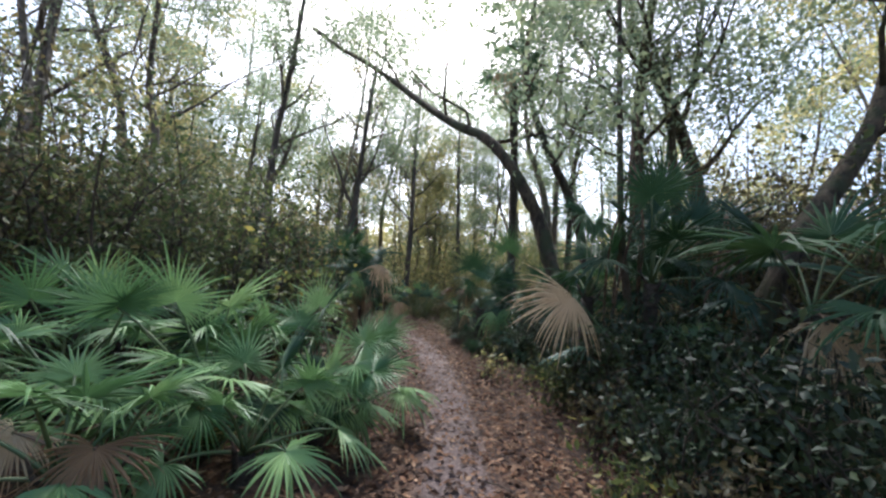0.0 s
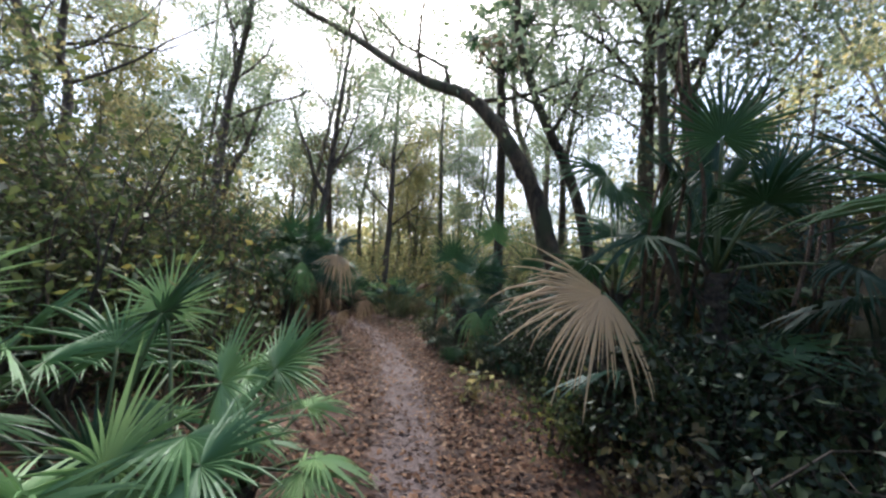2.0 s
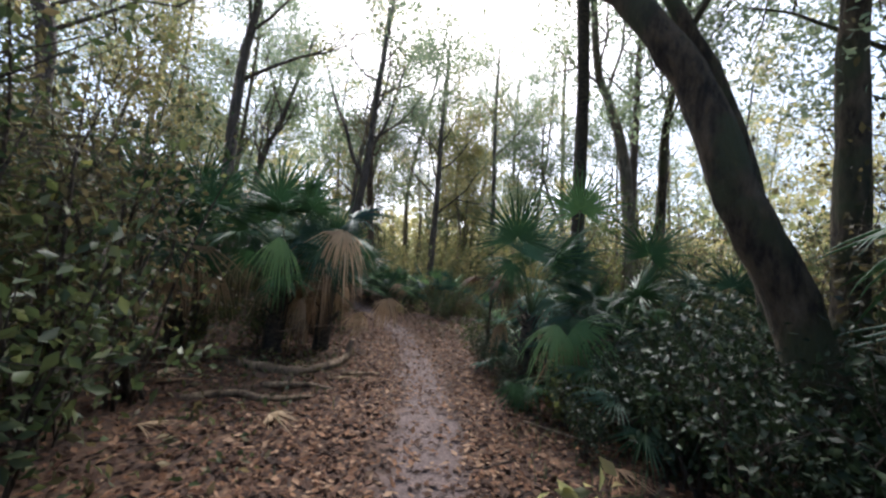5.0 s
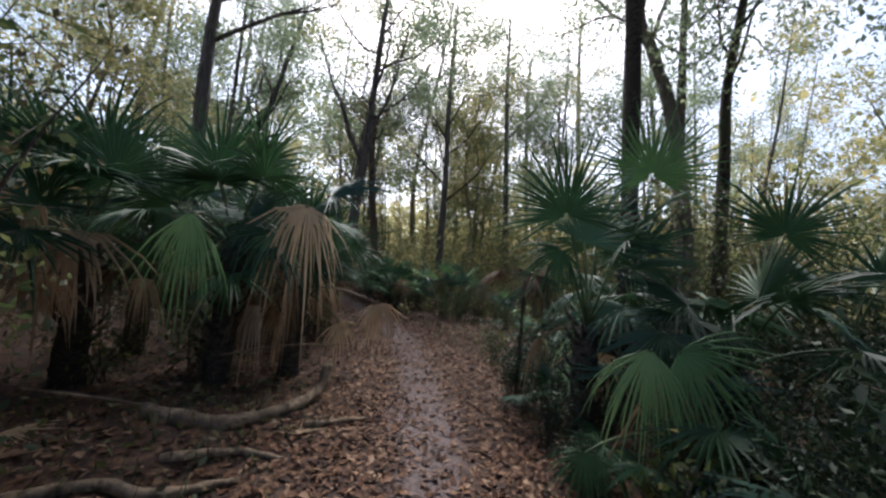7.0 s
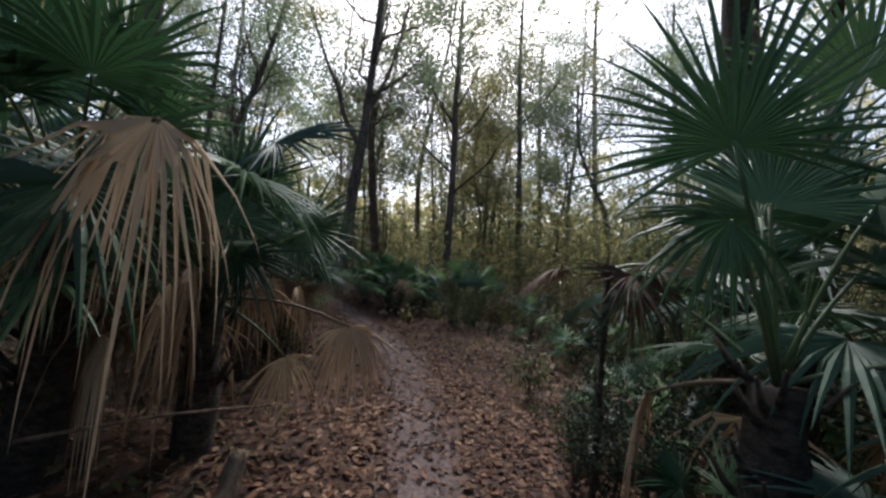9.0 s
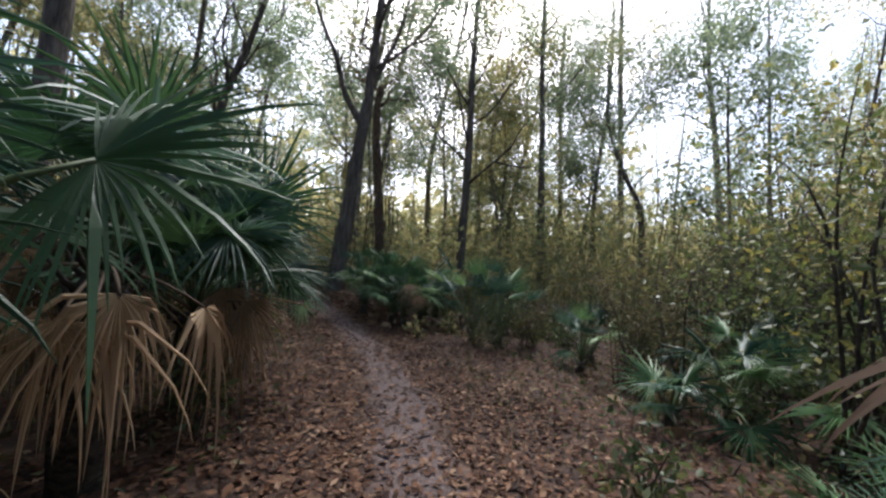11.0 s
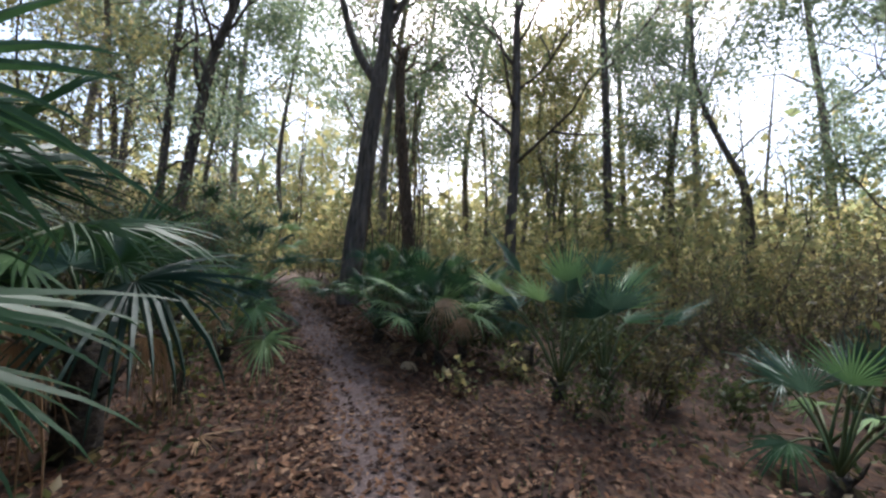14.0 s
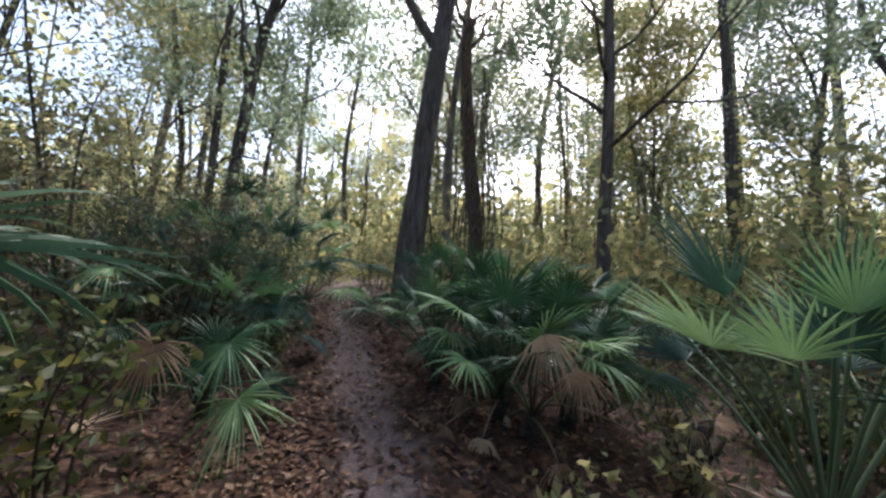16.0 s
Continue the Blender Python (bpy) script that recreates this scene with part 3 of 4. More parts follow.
frond(pb, cb, (-0.25, -0.45, 2.0), (0.1, -0.3, -1), (0.3, -0.9, 0.3), 0.95, M_FAN_DEAD, rb, droop=0.4, tip_droop=1.0, n=34, spread=110, fold=1.0, ragged=0.25, split=0.28, label="large brown dead fan hanging in ribbons")
frond(pb, cb, (0.45, -0.5, 1.6), (0.1, -0.3, -1), (0.3, -0.9, 0.3), 0.8, M_FAN_DEAD, rb, droop=0.4, tip_droop=1.0, n=30, spread=105, fold=1.0, ragged=0.25, split=0.28, label="large brown dead fan hanging in ribbons")
p4, c4, r4 = palm(-2.15, 10.9, 1.1, 0.11, 9, 0.8, 0.75, SAB, 213, "cabbage palm with a large dead frond hanging over the path", dead=5, az0=1.9, az1=4.3)
frond(p4, c4, (0.56, -1.12, 1.97), (-0.15, -0.4, -0.8), (0.2, -0.8, 0.5), 0.95, M_FAN_DEAD, r4, droop=0.3, tip_droop=0.9, n=40, spread=92, fold=0.9, ragged=0.22, split=0.25, slim=0.75, bow=0.35, thick=0.012, label="large tan dead fan hanging in ribbons")
frond(p4, c4, (1.0, 0.1, 1.0), (0.6, -0.4, -0.9), (0.5, -0.9, 0.3), 0.55, M_FAN_DEAD, r4, droop=0.4, tip_droop=0.5, spread=100, fold=0.9, label="dead brown frond hanging limp")
frond(p4, c4, (0.15, 0.3, 2.35), (0.9, -0.1, 0.3), (-0.1, -0.6, 0.8), 0.8, M_FAN_BLUE, r4, droop=0.08, tip_droop=0.22)
frond(p4, c4, (0.1, 0.1, 1.42), (0.5, -0.3, -0.45), (0.1, -0.8, 0.6), 0.6, M_FAN, r4, droop=0.12, tip_droop=0.35)
frond(p4, c4, (0.4, 0.5, 1.69), (0.9, 0.0, 0.1), (0.1, -0.8, 0.5), 0.55, M_FAN, r4, droop=0.05, tip_droop=0.15)
frond(p4, c4, (-0.1, 0.2, 1.7), (-0.2, -0.1, 1), (0.2, -1, 0.2), 0.7, M_FAN_BLUE, r4, droop=0.04, tip_droop=0.12)
frond(p4, c4, (0.46, 0.26, 0.69), (0.5, -0.3, -0.5), (0.2, -0.6, 0.6), 0.42, M_FAN_DYING, r4, droop=0.25, tip_droop=0.4, spread=90)
palm(-4.6, 11.2, 1.8, 0.12, 11, 0.9, 0.8, SAB, 214, "cabbage palm with green fans and brown dead skirt", dead=2)
palm(-3.0, 12.5, 1.35, 0.12, 8, 0.8, 0.7, SAB, 215, "cabbage palm with spreading green fans and dead skirt", dead=7, el_lo=42)
# palms on the downhill side
p5, c5, r5 = palm(1.2, 10.45, 1.15, 0.12, 6, 0.85, 0.75, SAB, 221, "palm with dark upright fan leaves on a rotting brown trunk", dead=4, el_hi=75, el_lo=15, az0=-0.6, az1=2.4)
frond(p5, c5, (-0.32, -0.14, 2.26), (-0.15, -0.1, 0.95), (-0.25, -1, 0.1), 0.8, M_FAN, r5, droop=0.03, tip_droop=0.08, spread=110)
frond(p5, c5, (-0.1, -0.05, 2.0), (0.35, -0.1, 0.95), (-0.3, -1, 0.15), 0.75, M_FAN_BLUE, r5, droop=0.03, tip_droop=0.1, spread=80)
frond(p5, c5, (-0.35, -0.2, 1.9), (-0.5, -0.2, -0.7), (-0.2, -1, 0.2), 0.55, M_FAN, r5, droop=0.15, tip_droop=0.4, spread=90)
p6, c6, r6 = palm(2.0, 11.4, 1.2, 0.1, 8, 0.85, 0.78, SAB, 222, "palm with tall blue-green fan leaves", dead=1, el_hi=85, el_lo=10)
frond(p6, c6, (-0.1, -0.53, 2.85), (-0.1, -0.1, 1), (-0.2, -1, 0.15), 0.85, M_FAN, r6, droop=0.02, tip_droop=0.05)
p7, c7, r7 = palm(2.4, 10.1, 0.9, 0.1, 7, 0.8, 0.72, SAB, 223, "palm with dark fan leaves above brown dead ones", dead=3, el_hi=70, el_lo=0)
frond(p7, c7, (0.2, -0.2, 2.1), (0.2, -0.1, 0.8), (-0.3, -1, 0.2), 0.6, M_FAN, r7, droop=0.03, tip_droop=0.1)
p8, c8, r8 = palm(1.65, 9.75, 0.35, 0.08, 5, 0.6, 0.6, SAB, 224, "low palm with pale limp drooping fans", dead=1, el_hi=40, el_lo=0)
frond(p8, c8, (-0.3, -0.4, 1.1), (-0.35, -0.3, -0.85), (-0.4, -0.9, 0.4), 0.7, M_FAN_BRIGHT, r8, droop=0.14, tip_droop=0.5, spread=62, ragged=0.2, label="pale green frond hanging limp")
frond(p8, c8, (-0.1, -0.38, 1.1), (0.6, -0.3, -0.4), (-0.3, -0.9, 0.5), 0.66, M_FAN_BRIGHT, r8, droop=0.15, tip_droop=0.4, spread=85)
frond(p8, c8, (-0.15, -0.35, 0.9), (0.1, -0.3, -1), (-0.3, -0.9, 0.3), 0.6, M_FAN_DEAD, r8, droop=0.3, tip_droop=0.8, spread=70, ragged=0.25, label="dead tan frond hanging limp")
frond(p8, c8, (-0.75, -0.55, 0.38), (-0.1, -0.3, -0.5), (-0.2, -0.8, 0.6), 0.34, M_FAN, r8, droop=0.1, tip_droop=0.2, spread=95)
palm(0.62, 11.2, 1.6, 0.017, 4, 0.3, 0.4, [M_FAN_BROWN], 225, "small dead palm with dark brown hanging leaves", dead=1, el_hi=20, el_lo=-20)
palm(4.4, 11.4, 0.9, 0.1, 9, 0.85, 0.72, SAB, 226, "palm with spreading dark fan leaves", dead=2)
palm(2.6, 12.6, 0.6, 0.1, 8, 0.8, 0.7, SAB, 227, "palm with spreading dark fan leaves", dead=2)
palmetto(2.1, 8.6, 8, 0.45, 0.45, 228, mats=SAB)
palmetto(2.7, 8.7, 8, 0.6, 0.5, 229, mats=SAB)
palmetto(3.4, 9.4, 9, 0.8, 0.55, 230, mats=SAB)
for i, (x, y) in enumerate([(0.95, 10.55), (1.05, 11.7), (1.5, 11.9), (1.3, 12.7), (2.0, 13.2), (1.55, 9.2)]):
    palmetto(x, y, 6, 0.32, 0.32, 250 + i, mats=[M_FAN_BLUE, M_FAN, M_FAN_BRIGHT], dead=1)
# palms at the inner side of the bend
pk, ck, rk = palm(-3.35, 13.6, 0.85, 0.12, 10, 0.75, 0.72, SAB, 231, "bushy palm with dark green fans and dead skirt", dead=4, el_lo=18)
for hub, d, face, R, m in [((-3.07, 13.7, 1.66), (1, -0.1, 0.05), (0.1, -0.8, 0.6), 0.8, M_FAN), ((-3.25, 13.8, 1.9), (0.1, 0, 1), (0.3, -1, 0.1), 0.72, M_FAN_BLUE), ((-2.95, 13.4, 1.62), (0.9, -0.35, -0.15), (0.2, -0.6, 0.7), 0.75, M_FAN_BLUE), ((-3.7, 13.3, 2.5), (0.2, 0, 1), (0.4, -1, 0.1), 0.8, M_FAN), ((-3.5, 13.3, 1.6), (-0.6, -0.4, -0.3), (0.2, -0.9, 0.5), 0.7, M_FAN)]:
    frond(pk, ck, np.array(hub) - np.array(pk.location), d, face, R, m, rk, droop=0.06, tip_droop=0.2)
for hub, d, R in [((-3.05, 13.55, 1.15), (0.4, -0.2, -0.85), 0.6), ((-3.45, 12.95, 1.2), (0.2, -0.2, -1), 0.8), ((-2.8, 13.5, 1.05), (0.6, -0.3, -0.5), 0.6), ((-3.15, 13.85, 1.85), (0.1, -0.3, -0.9), 0.36)]:
    frond(pk, ck, np.array(hub) - np.array(pk.location), d, (0.3, -0.9, 0.3), R, M_FAN_DEAD, rk, droop=0.12, tip_droop=0.35, spread=70, split=0.4, ragged=0.2, label="dead tan frond hanging limp")
p9, c9, r9 = palm(-3.6, 14.55, 1.1, 0.12, 6, 0.75, 0.7, SAB, 232, "bushy palm with arching dark green fans", dead=3, el_lo=40, az0=1.6, az1=4.2)
frond(p9, c9, (0.24, -0.15, 1.95), (0.55, -0.15, 0.7), (0.45, -0.9, 0.1), 0.92, M_FAN, r9, droop=0.03, tip_droop=0.1)
p10, c10, r10 = palm(-4.4, 15.7, 0.8, 0.12, 7, 0.7, 0.7, SAB, 233, "palm with a broad fan arching to the path", dead=3, el_lo=35, az0=1.6, az1=4.4)
frond(p10, c10, (0.83, -0.34, 1.32), (0.85, -0.25, -0.1), (0.1, -0.5, 0.9), 0.8, M_FAN_BLUE, r10, droop=0.1, tip_droop=0.3, n=34)
palm(-4.6, 13.6, 1.7, 0.13, 12, 0.9, 0.85, SAB, 234, "cabbage palm with dark green fans", dead=2)
palm(-5.6, 15.2, 1.2, 0.13, 11, 0.9, 0.8, SAB, 235, "cabbage palm with dark green fans", dead=3)
# the tall palm whose head hangs above the leaning oak
palm(2.45, 12.9, 9.6, 0.13, 14, 0.9, 0.8, SAB, 240, "tall cabbage palm with a high hanging head", dead=6, lean=(-0.45, 0), el_lo=-30, n=22, group="tall palms")


# ---- trees ----
class Grower:
    def __init__(self, r):
        self.r, self.t, self.ends = r, Tubes(), []

    def limb(self, p, d, L, rad, level, up=0.10, wob=0.24, kids=3, n=5):
        r = self.r
        p, d = np.array(p, float), np.array(d, float)
        pts, rs = [p], [rad]
        for i in range(n):
            d = d + r.normal(size=3) * wob + np.array([0, 0, up])
            d /= np.linalg.norm(d)
            p = p + d * L / n
            pts.append(p)
            rs.append(rad * (1 - 0.75 * (i + 1) / n))
        self.t.add(pts, rs, 8 if rad > 0.09 else (6 if rad > 0.04 else 4), 0.15 if rad > 0.05 else 0)
        if level == 0:
            self.ends += pts[2:]
            return
        for k in range(kids):
            i = min(n, 2 + int(r.random() * (n - 1)))
            dd = pts[i] - pts[i - 1]
            dd = dd / np.linalg.norm(dd) + r.normal(size=3) * 0.6
            dd /= np.linalg.norm(dd)
            self.limb(pts[i], dd, L * (0.5 + 0.25 * r.random()), rs[i] * 0.75, level - 1, up, wob, kids)
        self.ends.append(pts[-1])


def tree(name, line, r0, r1, seed, label, bark=M_BARK, leaf=M_OAKLEAF, limbs=7, limb_from=0.5, limb_len=4.0, leaves=8000, leaf_size=0.11, level=2, spread=0.42, group="trees of the wood", forks=()):
    """A tree on the line of its trunk; limbs leave the upper part and end in sprays of leaves."""
    r = np.random.default_rng(seed)
    foot = np.array(line[0], float)
    ob = thing(name, tuple(foot), label, "tree", group)
    path = smooth_path([np.array(p, float) - foot for p in line], 4)
    path = [path[0] + (path[0] - path[1]) / max(np.linalg.norm(path[0] - path[1]), 1e-3) * 0.25] + path
    g = Grower(r)
    k = len(path)
    rad = [(r0 + (r1 - r0) * (i / (k - 1)) ** 0.8) * (1.35 if i == 0 else (1.18 if i == 1 else 1)) for i in range(k)]
    g.t.add(path, rad, 12, 0.22)
    for fork_line, f0, f1 in forks:
        fp = smooth_path([np.array(p, float) - foot for p in fork_line], 4)
        g.t.add(fp, np.linspace(f0, f1, len(fp)), 8, 0.2)
        g.ends += fp[-3:]
    for i in range(limbs):
        q = limb_from + (1 - limb_from) * (i + 0.6) / limbs
        j = min(k - 2, int(q * (k - 1)))
        f = q * (k - 1) - j
        p = path[j] * (1 - f) + path[j + 1] * f
        a = i * 2.4 + r.normal() * 0.5
        g.limb(p, fan_dir(a, radians(25 + 35 * r.random())), limb_len * (1.15 - 0.6 * q) * (0.8 + 0.4 * r.random()), max(0.02, rad[j] * 0.42), level)
    child("trunk", g.t.mesh("trunk", bark), ob)
    ends = np.array(g.ends)
    groups = max(8, leaves // 110)
    pick = ends[r.integers(len(ends), size=groups)] + r.normal(size=(groups, 3)) * 0.3
    share = r.random(groups) ** 1.5 + 0.08
    c = pick[r.choice(groups, size=leaves, p=share / share.sum())] + r.normal(size=(leaves, 3)) * spread * np.array([1, 1, 0.75])
    c = c[c[:, 2] > 1.5]
    child("crown", leaf_cloud("crown", c, leaf_size, leaf, r, slim=0.55), ob, "thin open crown of small leaves")
    return ob


# the leaning live oak that arches over the path
tree("leaning_oak", [(2.95, 7.35, 0), (2.48, 7.5, 1.6), (2.18, 7.58, 2.3), (1.95, 7.72, 3.15), (1.6, 7.92, 3.9), (1.31, 8.2, 4.5), (0.73, 8.7, 5.28), (0.0, 9.5, 5.9), (-1.15, 11.2, 7.34), (-2.3, 12.6, 8.73), (-3.7, 14, 10.2), (-5.0, 15, 11.3), (-7.3, 17, 13.6)],
     0.175, 0.08, 301, "leaning live oak with a dark trunk arching over the path", M_BARK_OAK, limbs=9, limb_from=0.45, limb_len=4.2)
tree("oak_tree", [(3.95, 9.4, 0), (3.75, 9.5, 2.2), (3.2, 9.5, 4.1), (2.45, 9.6, 5.7), (1.9, 10, 8), (2.2, 10.6, 11)], 0.17, 0.06, 302, "crooked dark oak behind a leaning oak", M_BARK_OAK, limbs=7, limb_len=4)
tree("oak_tree", [(5.3, 10.1, 0), (5.25, 10.1, 3.9), (5.24, 10.1, 6.3), (5.3, 10.1, 8.6), (5.9, 10.4, 12)], 0.24, 0.1, 303, "forked oak with spreading limbs", M_BARK_OAK, limbs=9, limb_from=0.45, limb_len=5)
tree("oak_tree", [(8.3, 11.4, 0), (8.1, 11.4, 3.2), (7.67, 11.4, 6.1), (6.55, 11.4, 8.8), (5.6, 11.6, 11)], 0.3, 0.14, 304, "large oak with grey bark", M_BARK_OAK, limbs=8, limb_from=0.45, limb_len=5)
tree("oak_tree", [(6.7, 10, 0), (6.54, 10, 3.1), (6.29, 10, 4.5), (6.0, 10.2, 9)], 0.2, 0.1, 305, "dark oak among palms", M_BARK_OAK, limbs=6, limb_len=4)
tree("slim_tree", [(2.65, 5.15, 0), (2.68, 5.1, 0.8), (2.46, 5.1, 2.4), (2.4, 5.15, 4.1), (2.5, 5.6, 7)], 0.075, 0.03, 306, "slim dark vine-wrapped tree beside palms", M_BARK_OAK, limbs=6, limb_from=0.6, limb_len=2.2, leaves=2500, leaf_size=0.1, level=1)
tree("leaning_tree", [(4.0, 4.9, 0), (4.2, 4.9, 1.4), (4.75, 4.9, 2.6), (5.9, 5.0, 4.3), (7.0, 5.3, 6.6), (8.5, 5.6, 8.5)], 0.18, 0.09, 307, "dark leaning tree trunk wrapped in vines", M_BARK_OAK, limbs=6, limb_from=0.55, limb_len=3, leaves=6000, leaf_size=0.1)
# added oak, trunk out of view; its dense crown shades the right-hand ground
tree("evergreen_oak", [(8.8, 3.4, 0), (8.6, 3.6, 3.0), (7.4, 4.4, 6.0), (6.4, 5.2, 8.5), (5.8, 5.8, 11)], 0.3, 0.1, 308, "broad oak with a dense crown, added to shade the right side", M_BARK_OAK, limbs=14, limb_from=0.5, limb_len=6, leaves=22000, leaf_size=0.14, spread=0.5)
# tall straight trees
T_LABEL = "tall straight tree with grey-brown bark and thin crown"
tree("forked_tree", [(-5.95, 22.1, 0), (-5.85, 22.1, 1.62), (-5.69, 22.1, 4.32), (-5.55, 22.2, 6.4), (-5.52, 22.3, 8.5), (-5.42, 22.3, 12), (-5.3, 22.5, 15.5)], 0.31, 0.09, 311, "tall forked tree with dark bark beside the path", limbs=10, limb_from=0.62, limb_len=5, leaves=11000, forks=[([(-5.6, 22.2, 5.9), (-6.3, 22.1, 7.0), (-6.75, 22.0, 8.3), (-7.3, 22.0, 9.3), (-8.2, 22.0, 11.5)], 0.12, 0.04), ([(-5.55, 22.2, 7.2), (-5.2, 22.3, 8.0), (-4.7, 22.4, 9.5), (-4.3, 22.5, 12.0)], 0.1, 0.04)])
tree("vine_covered_tree", [(-5.65, 25.6, 0), (-5.74, 25.6, 2.3), (-6.18, 25.6, 5.3), (-6.48, 25.6, 7.9), (-6.4, 25.6, 9)], 0.24, 0.14, 312, "broken dead tree hung with dry brown vines", M_VINE, limbs=4, limb_from=0.75, limb_len=2.5, leaves=1500, level=1, leaf=M_BROWNSH)
tree("tall_tree", [(-2.4, 27.3, 0), (-2.47, 27.3, 2.3), (-2.54, 27.3, 7), (-2.73, 27.3, 11.2), (-2.8, 27.4, 17)], 0.28, 0.08, 313, T_LABEL, limbs=12, limb_from=0.42, limb_len=4.6, leaves=11000)
tree("tall_tree", [(1.5, 30.4, 0), (1.33, 30.4, 3), (0.89, 30.4, 9.4), (0.61, 30.4, 13), (0.4, 30.4, 18.5)], 0.26, 0.08, 314, T_LABEL, limbs=9, limb_from=0.55, limb_len=5)
tree("tall_tree", [(3.7, 38, 0), (3.41, 38, 4), (2.63, 38, 14.8), (2.5, 38, 20)], 0.28, 0.08, 315, T_LABEL, limbs=9, limb_from=0.55, limb_len=5)
tree("tall_tree", [(8.6, 40.6, 0), (8.14, 40.6, 6.5), (7.2, 40.6, 19.5), (7, 40.6, 26)], 0.36, 0.1, 316, T_LABEL, limbs=9, limb_from=0.5, limb_len=6)
tree("tall_tree", [(15.2, 40, 0), (14.96, 40, 3.8), (14.21, 40, 11.7), (13.33, 40, 18.3), (13, 40, 25)], 0.36, 0.1, 317, T_LABEL, limbs=9, limb_from=0.5, limb_len=6)
tree("crooked_tree", [(6.3, 30, 0), (6.07, 30, 4), (5.78, 30, 5.6), (5.15, 30, 6.8), (4.2, 30.2, 9.5), (4, 30.4, 13)], 0.2, 0.06, 318, "crooked leaning tree with bare lower trunk", limbs=7, limb_len=4)
tree("tall_tree", [(5.1, 15.1, 0), (5.12, 15.1, 4), (5.1, 15.1, 6.2), (5.37, 15.1, 8.4), (5.8, 15.3, 12)], 0.16, 0.06, 319, "dark slightly curved tree rising above palms", M_BARK_OAK, limbs=8, limb_from=0.5, limb_len=4)
tree("tall_tree", [(4.9, 15.5, 0), (4.25, 15.5, 5.1), (3.7, 15.5, 7), (3.2, 15.5, 8.5), (2.6, 15.5, 14)], 0.2, 0.08, 321, "leaning tree with pale smooth bark", M_BARK_PALE, limbs=7, limb_from=0.55, limb_len=4)
tree("tall_tree", [(5.1, 17, 0), (5.05, 17, 6.4), (5.0, 17, 8.6), (4.9, 17, 16)], 0.17, 0.06, 322, T_LABEL, limbs=8, limb_from=0.55, limb_len=4)
tree("tall_tree", [(-7.2, 14.8, 0), (-7.23, 14.8, 4.2), (-7.27, 14.8, 7.2), (-7.1, 14.9, 9.7), (-6.9, 15, 16)], 0.2, 0.08, 323, T_LABEL, limbs=10, limb_from=0.45, limb_len=5)
tree("leaning_tree", [(-11.7, 22, 0), (-11.21, 22, 3.6), (-10.73, 22, 6.8), (-10.14, 22, 8.4), (-9.2, 22.3, 13)], 0.2, 0.08, 324, "dark leaning tree at the wood's edge", limbs=10, limb_from=0.4, limb_len=5)
tree("tall_tree", [(-12.2, 22, 0), (-12.1, 22, 5.2), (-12, 22, 14)], 0.15, 0.06, 325, T_LABEL, limbs=8, limb_from=0.4, limb_len=4)
tree("tall_tree", [(-11.6, 10, 0), (-11.65, 10, 5), (-11.75, 10, 9), (-11.6, 10, 15)], 0.22, 0.08, 326, T_LABEL, limbs=10, limb_from=0.4, limb_len=5)
tree("tall_tree", [(-11.9, 14, 0), (-13, 14, 7.2), (-15, 14, 11.4), (-16, 14, 15)], 0.22, 0.08, 327, "dark leaning tree with thin crown", limbs=10, limb_from=0.4, limb_len=5)
tree("tall_tree", [(-9.6, 12, 0), (-9.89, 12, 5.7), (-10.4, 12, 7.5), (-10.8, 12, 14)], 0.17, 0.06, 328, T_LABEL, limbs=9, limb_from=0.4, limb_len=5)

for i, (x, y, h) in enumerate([(-8.5, 31.5, 11), (-4.2, 32, 12.5), (-0.6, 33.5, 11), (3.6, 33, 12), (-13.5, 25.5, 11), (-15.5, 19, 12), (8.5, 27, 11)]):
    w = np.random.default_rng(350 + i).normal(size=4) * 0.4
    tree("understory_tree", [(x, y, 0), (x + w[0], y + w[1], h * 0.35), (x + w[2] - 0.4, y + w[3], h * 0.75), (x - 0.6, y, h)], 0.12, 0.03, 360 + i, "leafy understory tree with light green leaves", M_BARK, M_YELLOW if i % 3 == 2 else M_OAKLEAF, limbs=13, limb_from=0.28, limb_len=4.2, leaves=9000, leaf_size=0.16, level=1, spread=0.5)


# ---- woods behind: a few kinds, repeated ----
far_kinds = []
for i in range(6):
    rr = np.random.default_rng(400 + i)
    h = 15 + 2.2 * i
    b = rr.normal(size=6) * 0.35
    far_kinds.append(tree("woodland_tree", [(0, 0, 0), (b[0], b[1], h * 0.3), (b[2] - 0.4, b[3], h * 0.62), (b[4] - 0.8, b[5], h)], 0.15 + 0.02 * i, 0.04, 410 + i, "slender woodland tree with sparse small leaves", M_BARK if i % 3 else M_BARK_PALE,
                          M_OAKLEAF if i % 2 else M_YELLOW, limbs=11, limb_from=0.3, limb_len=4.8, leaves=5000, leaf_size=0.19, level=1, spread=0.55, group="woodland trees behind"))
spots = []
rr = np.random.default_rng(77)
tries = 0
while len(spots) < 46 and tries < 6000:
    tries += 1
    x, y = rr.uniform(-42, 44), rr.uniform(6, 66) if len(spots) > 5 else rr.uniform(-45, -25)
    near = min(path_dist(np.array([x]), np.array([y]))[0], 99)
    if near < (6.5 if y < 27 else 2.5) or (-9 < x < 8 and -6 < y < 26) or (y > 0 and abs(x + 2) > 0.95 * y + 14) or math.hypot(x + 1, y - 8) > 60:
        continue
    if any((x - a) ** 2 + (y - c) ** 2 < 10 for a, c in spots):
        continue
    spots.append((x, y))
